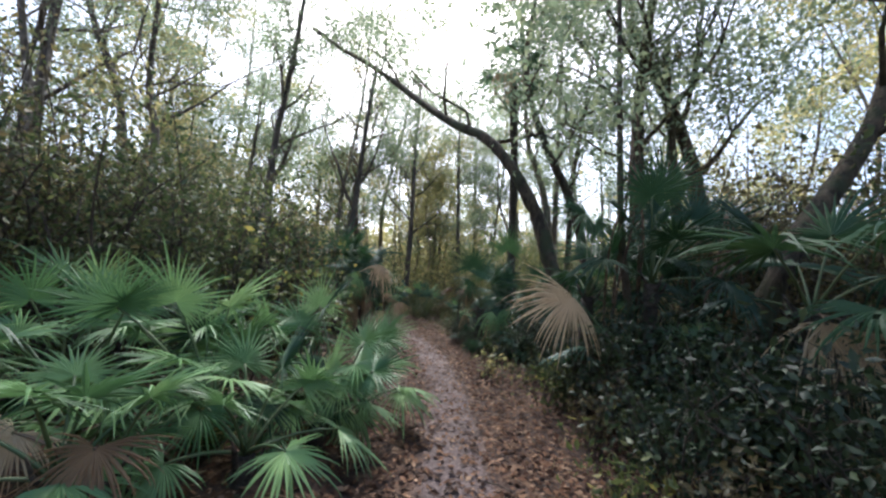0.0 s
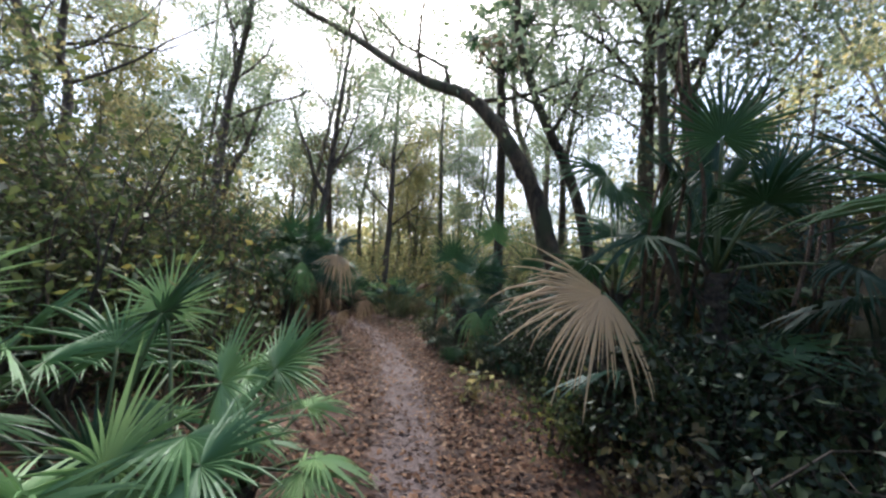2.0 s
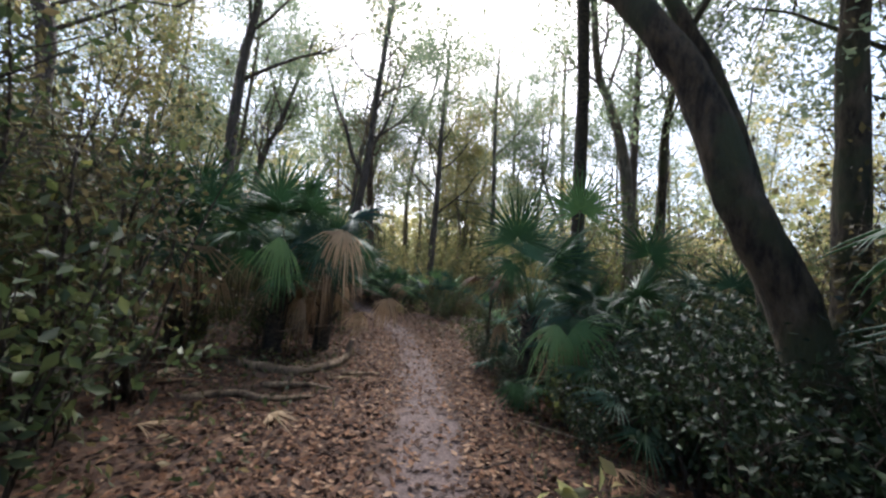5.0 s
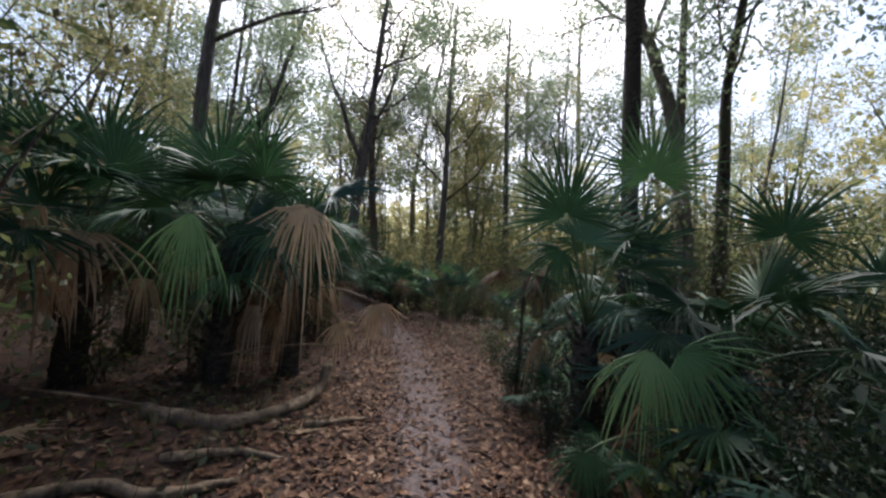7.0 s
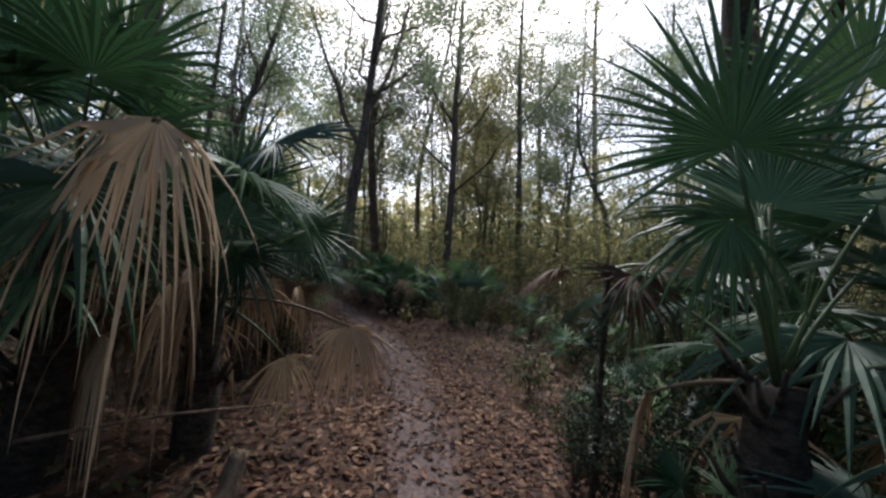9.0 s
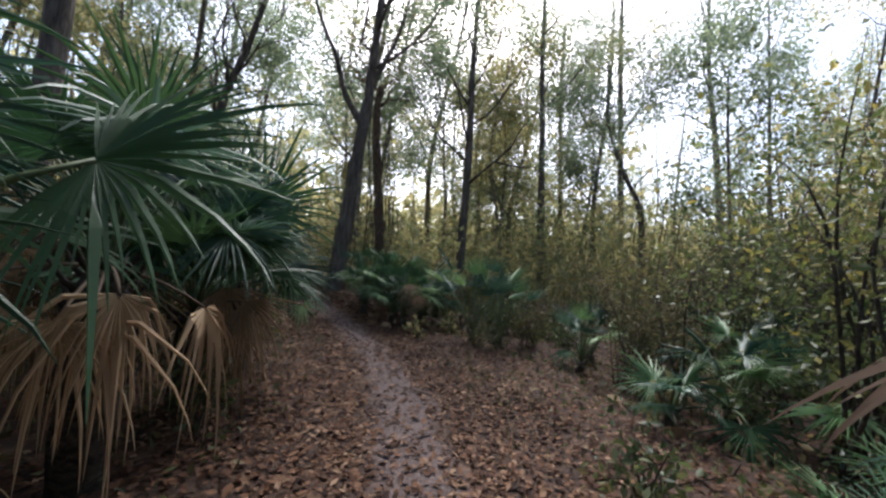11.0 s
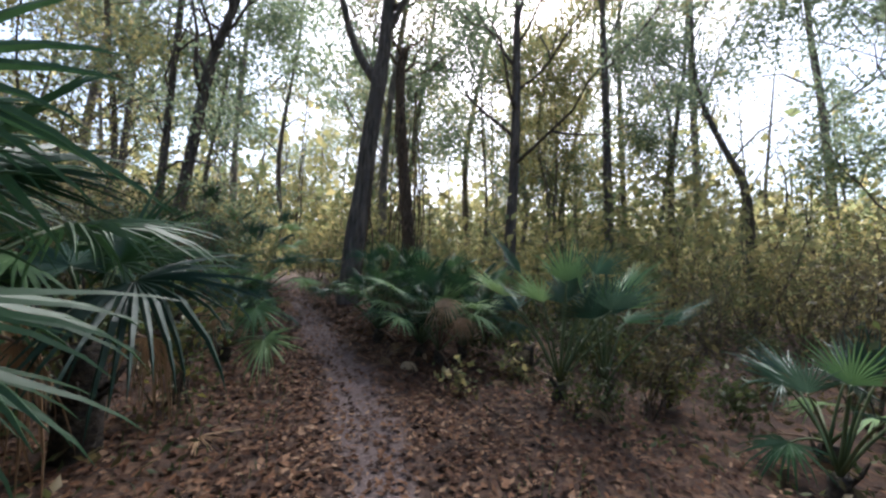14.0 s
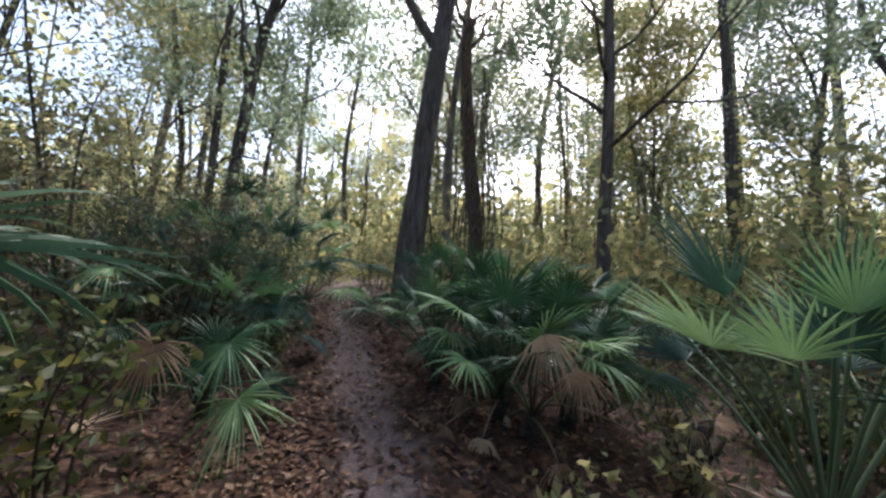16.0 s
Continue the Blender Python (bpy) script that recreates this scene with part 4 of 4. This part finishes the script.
spots += [(-9, 34), (-6, 39), (-3.2, 35), (-1, 43), (-13.5, 37), (-18, 31), (-4.5, 48), (2, 47), (-10, 47), (-15.5, 45), (0, 36.5), (-8.3, 29.5), (5, 34), (-20, 38)]
for i, (x, y) in enumerate(spots):
    k = far_kinds[i % 6]
    s = 0.85 + 0.4 * rr.random()
    if i < 6:
        k.matrix_basis = pose(x, y, 0, 0, 0, rr.random() * 360)
    else:
        copy_thing(k, pose(x, y, 0, rr.normal() * 1.5, rr.normal() * 1.5 - 2, rr.random() * 360) @ Matrix.Scale(s, 4))


# ---- shrubs and saplings ----
def shrub(seed, h, w, stems, leaves, size, leaf, label, name="shrub", group="undergrowth shrubs", slim=0.5, arch=0.5, clump=0.10, low=0.15):
    r = np.random.default_rng(seed)
    ob = thing(name, (0, 0, 0), label, "shrub", group)
    tb = Tubes()
    pts = []
    for i in range(stems):
        a = r.random() * 6.283
        top = np.array([math.cos(a) * w * r.random() ** 0.5, math.sin(a) * w * r.random() ** 0.5, h * (0.55 + 0.45 * r.random())])
        b = np.array([r.normal() * 0.08, r.normal() * 0.08, -0.06])
        m = np.array([top[0] * arch * 0.5, top[1] * arch * 0.5, top[2] * 0.55]) + r.normal(size=3) * 0.08 * h
        line = smooth_path([b, m, top], 4)
        tb.add(line, np.linspace(0.006 + 0.005 * h, 0.003, len(line)), 3 if h < 3 else 5)
        for j in range(3 if h < 3 else 5):
            k = 3 + int(r.random() * (len(line) - 3))
            p = line[k]
            e = p + r.normal(size=3) * np.array([1, 1, 0.6]) * h * 0.16 + np.array([0, 0, 0.06 * h])
            tb.add([p, (p + e) / 2 + r.normal(size=3) * 0.03, e], [0.005, 0.004, 0.002], 3)
            pts += [p + (e - p) * q for q in (0.4, 0.7, 1.0)]
        pts += [p for p in line if p[2] > h * low]
    pts = np.array(pts)
    c = pts[r.integers(len(pts), size=leaves)] + r.normal(size=(leaves, 3)) * clump * h ** 0.5
    c = c[c[:, 2] > 0.03]
    child("twig_frame", tb.mesh("twig_frame", M_TWIG), ob, "thin brown branching twigs")
    child("foliage", leaf_cloud("foliage", c, size, leaf, r, slim=slim), ob)
    return ob


placed = {}


def put(kind, x, y, rz=0, s=1.0):
    m = pose(x, y, gz(x, y) if -9 < x < 7 and -2 < y < 30 else 0.0, 0, 0, rz)
    if kind.name not in placed:
        placed[kind.name] = 1
        kind.matrix_basis = m @ Matrix.Scale(s, 4)
        return kind
    ob = copy_thing(kind, m)
    ob.scale = (s, s, s)
    return ob


def scatter(kinds_, n, x0, x1, y0, y1, seed, gap=1.3, smin=0.8, smax=1.25, apart=0.0):
    r = np.random.default_rng(seed)
    done = []
    tries = 0
    while len(done) < n and tries < n * 40:
        tries += 1
        x, y = r.uniform(x0, x1), r.uniform(y0, y1)
        if path_dist(np.array([x]), np.array([y]))[0] < gap or any((x - a) ** 2 + (y - b) ** 2 < apart ** 2 for a, b in done):
            continue
        done.append((x, y))
        put(kinds_[int(r.integers(len(kinds_)))], x, y, r.random() * 360, r.uniform(smin, smax))


thicket = [shrub(500 + i, 2.6 + 0.3 * i, 0.9, 9, 1250, 0.075, M_BROWNSH if i % 2 else M_SHRUB, "dense twiggy thicket shrub with brown-green leaves", name="thicket_shrub", group="thicket shrubs") for i in range(4)]
darksh = [shrub(520 + i, 0.9 + 0.25 * i, 0.6, 10, 1100, 0.058, M_DARKLEAF, "dark glossy-leaved low shrub", name="glossy_shrub", group="dark shrubs") for i in range(3)]
sapling = [shrub(540 + i, 3.6 + 1.1 * i, 1.5, 4, 1300, 0.09, (M_SHRUB, M_FRESH, M_YELLOW, M_YELLOW)[i], "thin sapling with yellow-green autumn leaves", name="sapling", group="autumn saplings", clump=0.17, low=0.1) for i in range(4)]
low = [shrub(560 + i, 0.45 + 0.1 * i, 0.35, 7, 260, 0.06, M_SHRUB if i % 2 else M_FRESH, "small leafy seedling on the forest floor", name="seedling", group="seedlings") for i in range(3)]

scatter(thicket, 30, -7.5, -2.9, 4.6, 8.6, 601, 2.6, apart=0.6)
scatter(thicket, 22, -9.5, -4.8, 3.6, 10, 602, 2.6, apart=0.7)
scatter(thicket, 26, -12, -5.6, 9, 18, 603, 3.2, apart=0.8)
scatter(thicket, 20, -16, -8.5, 18, 30, 604, 3.0, apart=0.9)
scatter(darksh, 46, 1.7, 5.5, 1.2, 8.5, 605, 1.5, apart=0.35)
scatter(darksh, 22, 2.4, 6.5, 8.5, 13.5, 606, 2.4, apart=0.4)
scatter(thicket, 12, 4.2, 8.5, 2, 9, 607, 3.5, apart=0.8)
scatter(thicket, 22, 4.8, 9.5, 3.5, 10.5, 621, 4.3, 1.15, 1.6, apart=0.7)
scatter(thicket, 16, 5.5, 12, 5, 15, 620, 4.5, 0.9, 1.3, apart=1.0)
scatter(sapling, 30, -2.5, 14, 28.5, 38, 608, 3.5, 0.8, 1.4, apart=1.0)
scatter(sapling[:2], 9, -1, 9, 22.5, 28.5, 623, 3.5, 0.5, 0.75, apart=1.2)
scatter(thicket, 12, 4.5, 9, 13, 22, 622, 4.5, 1.0, 1.4, apart=0.9)
scatter(sapling, 9, 7, 14, 14, 24, 609, 5.5, apart=0.9)
scatter(sapling, 20, -16, -3, 27, 40, 610, 2.5, apart=1.0)
scatter(sapling, 16, -18, -8, 8, 24, 611, 4.5, apart=1.0)
scatter(thicket, 9, -9.5, -6.6, 18.6, 23, 614, 1.8, 0.5, 0.8, apart=0.6)
# dark shrubs added over open litter to darken it and hide a trunk's foot
for x, y, s in [(0.85, 10.1, 0.45), (0.7, 11.15, 0.6), (1.0, 11.1, 0.6), (0.55, 11.35, 0.5), (0.75, 12.0, 0.5), (1.1, 12.4, 0.6), (0.95, 9.4, 0.4), (1.3, 11.5, 0.7)]:
    put(darksh[int(x * 10) % 3], x, y, y * 70, s)
scatter(darksh, 14, 1.25, 2.3, 8.0, 13.0, 615, 1.35, 0.4, 0.7, apart=0.4)
weedy = [shrub(570 + i, 0.7 + 0.2 * i, 0.5, 9, 300, 0.085, (M_SHRUB, M_BROWNSH, M_FRESH)[i], 'leafy low weed clump on leaf litter', name='weed_clump', group='weed clumps') for i in range(3)]
scatter(weedy[:2], 48, -0.6, 7, 17.5, 25, 616, 2.6, 0.7, 1.2, apart=0.4)
scatter(weedy, 26, -5, 0, 20, 27, 617, 1.6, apart=0.4)
scatter(weedy[:2], 30, 1.4, 5, 0.8, 9, 618, 1.3, 0.5, 0.8, apart=0.3)
scatter(weedy, 24, -9, -4, 14, 24, 619, 1.3, apart=0.4)
for x, y, s in [(-11, 28.7, 0.8), (-12.6, 30, 1.0), (-9.9, 29.6, 0.9), (-9.2, 27.8, 0.7), (-13, 27.8, 0.8), (-11.8, 31.5, 1.1)]:
    put(thicket[int(y * 10) % 4], x, y, x * 60, s)
scatter(low, 60, -6, 5, 1, 24, 612, 0.95, apart=0.3)

broad = [shrub(580 + i, 1.5 + 0.2 * i, 0.7, 8, 480, 0.10, M_FRESH if i else M_SHRUB, "broad-leaved green shrub leaning to the path", name="broadleaf_shrub", group="broad-leaved shrubs") for i in range(2)]
for x, y, s in [(-2.1, 6.5, 1.0), (-2.7, 6.1, 1.1), (-2.6, 7.2, 0.9), (-3.3, 6.8, 1.1), (2.6, 14.6, 1.0)]:
    put(broad[int(abs(x * 7)) % 2], x, y, x * 77, s)
whip = [shrub(590 + i, 2.3 + 1.6 * i, 0.3 + 0.5 * i, 2, 110 + 190 * i, 0.085, M_FRESH, "thin young sapling with sparse yellow-green leaves", name="young_sapling", group="young saplings", clump=0.12, low=0.35) for i in range(2)]
for x, y, k, s in [(-2.1, 4.5, 0, 1.0), (-1.7, 5.0, 0, 0.9), (-2.6, 5.2, 0, 1.1), (2.4, 13.4, 1, 1.0), (2.9, 14.3, 1, 1.1), (2.0, 16.4, 0, 1.1), (1.35, 16.7, 0, 0.8), (-5.6, 20.9, 0, 0.7)]:
    put(whip[k], x, y, x * 130, s)
for x, y, k, s in [(2.3, 14.2, 1, 0.75), (3.3, 15.1, 1, 0.8), (4.0, 14.3, 0, 1.0), (4.9, 16.2, 1, 0.9), (5.6, 18.2, 2, 0.8)]:
    put(sapling[k], x, y, x * 99, s)
scatter(thicket, 12, 3.2, 8, 17, 23.5, 624, 4.0, 0.8, 1.2, apart=0.8)
for x, y, k, s in [(1.25, 16.6, 1, 0.7), (1.6, 17.0, 0, 0.6), (2.3, 17.4, 1, 0.65), (3.0, 16.0, 2, 0.75), (3.4, 18.6, 3, 0.9), (2.2, 18.9, 1, 0.7), (4.2, 17.4, 0, 1.0), (4.6, 19.6, 2, 1.0), (1.0, 20.6, 3, 0.6)]:
    put(thicket[k], x, y, x * 99, s)
yellow_low = shrub(596, 0.45, 0.4, 6, 70, 0.12, M_YELLOW, "low plant with yellowing broad leaves", name="yellow_seedling", group="yellow seedlings", low=0.1)
for x, y, s in [(1.05, 6.9, 1.0), (-1.6, 18.9, 0.9), (-2.2, 18.0, 0.8), (1.3, 15.3, 1.0), (-6.4, 18.3, 1.1)]:
    put(yellow_low, x, y, x * 50, s)


# ---- far woods closing the view ----
def far_woods():
    r = np.random.default_rng(700)
    n = 170000
    a = r.random(n) * 6.283
    d = 36 + 40 * r.random(n) ** 0.8
    lumps = 2.5 + 2.2 * np.sin(a * 9 + 1) + 1.8 * np.sin(a * 23 + d * 0.2) + 1.2 * np.sin(a * 51)
    z = r.exponential(size=n) * (4.0 + np.maximum(lumps, 0) * 1.0) + 0.2
    z = np.where(r.random(n) < 0.5, 9.0 * r.random(n) ** 1.2, np.minimum(z, 22 * r.random(n)))
    c = np.stack([-1 + d * np.cos(a), 10 + d * np.sin(a), z], 1)
    me = leaf_cloud("far_foliage", c, 0.8, M_YELLOW, r, slim=0.7)
    tagged(new("far_foliage", me), "distant yellow-green woodland undergrowth", "woodland", kind="stuff")
    n = 60000
    x, y = r.uniform(-26, 24, n), r.uniform(24, 40, n)
    lump = np.clip(0.5 + 0.5 * np.sin(x * 0.9 + 1.3 * np.sin(y * 0.5)) * np.sin(y * 0.8 + x * 0.3), 0.1, 1)
    keep = (path_dist(x, y) > 1.2) & (r.random(n) < 0.35 + 0.65 * lump)
    x, y, lump = x[keep], y[keep], lump[keep]
    c = np.stack([x, y, 0.1 + (1.2 + 4.2 * lump) * r.random(len(x)) ** 0.9], 1)
    tagged(new("mid_undergrowth", leaf_cloud("mid_undergrowth", c, 0.26, M_YELLOW, r, slim=0.55)), "olive-green woodland undergrowth behind the trees", "undergrowth", kind="stuff")
    tb = Tubes()
    for i in range(220):
        a, d = r.random() * 6.283, 30 + 42 * r.random()
        x, y = -1 + d * math.cos(a), 10 + d * math.sin(a)
        h = 7 + 12 * r.random()
        w = r.normal(size=4) * 0.5
        rad = 0.05 + 0.1 * r.random()
        tb.add([(x, y, -0.1), (x + w[0] - 0.2, y + w[1], h * 0.5), (x + w[0] + w[2] - 0.5, y + w[1] + w[3], h)], [rad, rad * 0.8, rad * 0.3], 5)
    tagged(new("far_stems", tb.mesh("far_stems", M_BARK)), "distant thin tree trunks of the woodland", "woodland", kind="stuff")


far_woods()


# ---- fallen leaves, grass, sticks ----
def litter():
    r = np.random.default_rng(800)
    n = 150000
    t = r.random(n) ** 0.85
    y = -1 + 27 * t
    px = np.interp(y, PATH_XY[:, 1], PATH_XY[:, 0])
    x = px + r.normal(size=n) * np.where(r.random(n) < 0.7, 1.9, 4.0)
    d = path_dist(x, y)
    patch = np.sin(x * 2.1 + y) * np.sin(y * 1.3 - x * 0.7)
    keep = r.random(n) < np.clip(0.33 + 0.72 * (d / 0.55) ** 2, 0, 1) * (0.75 + 0.25 * patch)
    x, y = x[keep], y[keep]
    k = len(x)
    z = height(x, y) + 0.012 + 0.012 * r.random(k)
    a = r.random(k) * 6.283
    L = 0.018 + 0.030 * r.random(k) ** 1.3
    tilt = r.normal(size=(k, 2)) * 0.28
    d3 = np.stack([np.cos(a), np.sin(a), tilt[:, 0]], 1)
    s3 = np.stack([-np.sin(a), np.cos(a), tilt[:, 1]], 1)
    c = np.stack([x, y, z], 1)
    W = L * (0.4 + 0.25 * r.random(k))
    curl = (L * 0.25 * r.random(k))[:, None] * np.array([0, 0, 1.0])
    v = np.stack([c - d3 * L[:, None], c + s3 * W[:, None] + curl, c + d3 * L[:, None], c - s3 * W[:, None] + curl], 1).reshape(-1, 3)
    i = np.arange(k) * 4
    f = np.stack([i, i + 1, i + 2, i, i + 2, i + 3], 1).reshape(-1, 3)
    me = mesh_from("leaf_litter", v, f.tolist(), [M_LITTER], smooth=False)
    tagged(new("leaf_litter", me), "scattered dry brown fallen leaves", "leaves", kind="stuff")


litter()


def ground_cover():
    """Low weeds, seedlings and dry stems that hide the soil away from the path."""
    r = np.random.default_rng(810)
    for name, n, m, size, hgt, label in (("low_weeds", 42000, M_SHRUB, 0.075, 0.32, "low green weeds covering the forest floor"), ("dry_undergrowth", 36000, M_BROWNSH, 0.085, 0.5, "dry brown undergrowth between shrubs")):
        y = -2 + 34 * r.random(n)
        px = np.interp(y, PATH_XY[:, 1], PATH_XY[:, 0])
        x = px + np.sign(r.normal(size=n)) * (1.2 + 9 * r.random(n) ** 1.3)
        d = path_dist(x, y)
        lump = np.clip(0.55 + 0.5 * np.sin(x * 1.9 + 1.2 * np.sin(y * 1.1)) * np.sin(y * 1.6 + x * 0.6), 0.05, 1)
        keep = r.random(n) < np.clip((d - 1.0) / 1.6, 0, 1) * lump
        x, y, d, lump = x[keep], y[keep], d[keep], lump[keep]
        z = height(x, y) + 0.02 + hgt * lump * np.clip((d - 0.8) / 2.5, 0.1, 1.5) * r.random(len(x)) ** 0.8
        tagged(new(name, leaf_cloud(name, np.stack([x, y, z], 1), size, m, r, droop=0.0, slim=0.45)), label, "undergrowth", kind="stuff")


ground_cover()


def grass():
    r = np.random.default_rng(820)
    n = 14000
    y = -1 + 28 * r.random(n)
    px = np.interp(y, PATH_XY[:, 1], PATH_XY[:, 0])
    x = px + np.sign(r.normal(size=n)) * (0.8 + 4.5 * r.random(n))
    keep = r.random(n) < np.clip(np.sin(x * 1.3 + y * 0.4) * np.sin(y * 0.7 - x * 0.5) * 1.6, 0.03, 1)
    x, y = x[keep], y[keep]
    k = len(x)
    a = r.random(k) * 6.283
    h = 0.08 + 0.16 * r.random(k)
    o = np.stack([np.cos(a), np.sin(a), np.zeros(k)], 1)
    w = np.stack([-np.sin(a), np.cos(a), np.zeros(k)], 1) * 0.004
    c = np.stack([x, y, height(x, y) - 0.01], 1)
    up = np.array([0, 0, 1.0])
    v = np.stack([c - w, c + w, c + up * (h * 0.6)[:, None] + o * (h * 0.2)[:, None] + w * 0.7, c + up * (h * 0.6)[:, None] + o * (h * 0.2)[:, None] - w * 0.7, c + up * (h * 0.85)[:, None] + o * (h * 0.6)[:, None]], 1).reshape(-1, 3)
    i = np.arange(k) * 5
    f = np.stack([i, i + 1, i + 2, i, i + 2, i + 3, i + 3, i + 2, i + 4], 1).reshape(-1, 3)
    tagged(new("grass", mesh_from("grass", v, f.tolist(), [M_GRASS], smooth=False)), "thin short grass blades beside the path", "grass", kind="stuff")


grass()


# ---- fallen wood and hanging vines ----
def log(name, line, r0, r1, label, m=M_LOG):
    foot = np.array(line[0], float)
    foot[2] = gz(foot[0], foot[1])
    tb = Tubes()
    pts = smooth_path([np.array(p, float) + np.array([0, 0, gz(p[0], p[1])]) - foot for p in line], 5)
    tb.add(pts, np.linspace(r0, r1, len(pts)), 8, 0.4)
    ob = new(name, tb.mesh(name, m))
    ob.location = foot
    return tagged(ob, label, "fallen wood", "fallen wood")


log("fallen_log", [(-2.65, 9.42, 0.04), (-2.3, 9.4, 0.03), (-1.9, 9.5, 0.03), (-1.6, 9.95, 0.05), (-1.5, 10.3, 0.12), (-1.5, 10.45, 0.35)], 0.075, 0.05, "curved barkless log lying on leaf litter")
log("root", [(-2.5, 8.3, 0.02), (-2.1, 8.55, 0.04), (-1.75, 8.6, 0.03), (-1.4, 8.9, 0.01)], 0.045, 0.03, "low winding root on leaf litter")
log("root", [(-2.0, 8.9, 0.02), (-1.6, 9.15, 0.04), (-1.25, 9.2, 0.01)], 0.04, 0.02, "low winding root on leaf litter")
log("fallen_branch", [(-3.6, 9.2, 0.25), (-3.0, 9.3, 0.18), (-2.4, 9.5, 0.05)], 0.018, 0.008, "thin dry fallen branch")
log("fallen_branch", [(-2.5, 10.1, 0.4), (-1.9, 10.3, 0.55), (-1.45, 10.75, 0.5)], 0.012, 0.006, "thin dry arching branch")
log("fallen_branch", [(1.0, 9.0, 0.02), (1.4, 8.6, 0.05), (1.8, 8.3, 0.04)], 0.014, 0.006, "thin dry fallen branch")
log("fallen_branch", [(-1.3, 9.6, 0.06), (-0.9, 10.0, 0.03)], 0.03, 0.02, "short dry stick on leaf litter")
log("stump", [(1.95, 12.05, 0), (1.97, 12.05, 0.5), (2.0, 12.0, 0.75)], 0.1, 0.07, "rotten brown palm stump", M_PALMTRUNK)
rs = np.random.default_rng(830)
for i in range(46):
    y = 1 + 22 * rs.random()
    x = float(np.interp(y, PATH_XY[:, 1], PATH_XY[:, 0])) + rs.normal() * 1.5
    a, L = rs.random() * 6.283, 0.15 + 0.35 * rs.random()
    log("stick", [(x, y, 0.012), (x + math.cos(a) * L * 0.5 + rs.normal() * 0.02, y + math.sin(a) * L * 0.5, 0.02), (x + math.cos(a) * L, y + math.sin(a) * L, 0.012)], 0.008, 0.004, "small dry stick on the ground", M_TWIG)


def vines(x, y, z0, z1, n, seed, spread, host):
    """Dry stems hanging from a trunk, each a thing of its own."""
    r = np.random.default_rng(seed)
    for i in range(n):
        a = r.random() * 6.283
        o = np.array([math.cos(a), math.sin(a), 0]) * spread * (0.4 + 0.8 * r.random())
        top = z1 * (0.7 + 0.3 * r.random())
        tb = Tubes()
        tb.add(smooth_path([(0, 0, -0.05), (o[0] * 0.4 + r.normal() * 0.1, o[1] * 0.4, top * 0.35), (r.normal() * 0.15 - o[0] * 0.3, r.normal() * 0.15 - o[1] * 0.3, top * 0.7), (-o[0] * 0.8, -o[1] * 0.8, top)], 4), np.linspace(0.025, 0.012, 13), 5)
        ob = new("vine", tb.mesh("vine", M_VINE))
        ob.location = (x + o[0], y + o[1], gz(x + o[0], y + o[1]))
        tagged(ob, "dry brown vine climbing " + host, "vine", "hanging vines")


vines(-5.9, 25.5, 0, 7.5, 14, 840, 0.6, "a broken dead tree")
vines(2.6, 5.1, 0, 4.5, 5, 841, 0.25, "a slim dark tree")
vines(3.9, 5.0, 0, 3.0, 4, 842, 0.3, "a leaning tree")
vines(-5.9, 22.2, 0, 6.0, 3, 843, 0.45, "a tall forked tree")


# dead leaves of palms lying on the ground
rd = np.random.default_rng(850)
for x, y, R in [(-2.3, 7.6, 0.4), (-1.5, 8.2, 0.36), (-2.9, 8.6, 0.42), (-1.3, 9.5, 0.3), (-3.3, 8.9, 0.4), (-4.9, 16.6, 0.4), (-3.9, 16.2, 0.3), (0.9, 15.9, 0.4), (1.05, 17.2, 0.38), (-1.9, 18.6, 0.34), (-0.75, 2.6, 0.34), (-0.62, 3.4, 0.3), (1.6, 8.0, 0.36), (2.0, 16.2, 0.4), (-5.9, 17.2, 0.36)]:
    az = rd.random() * 6.283
    me = blade_mesh("fallen_frond", fan_dir(az, 0.12), (rd.normal() * 0.1, rd.normal() * 0.1, 1), R, M_FAN_DEAD, rd, n=20, spread=70, droop=0.06, tip_droop=0.12, split=0.25, ragged=0.3, slim=0.8)
    ob = new("fallen_frond", me)
    ob.location = (x, y, gz(x, y) + 0.035)
    tagged(ob, "dry tan palm frond fallen on leaf litter", "palm frond", "fallen fronds")
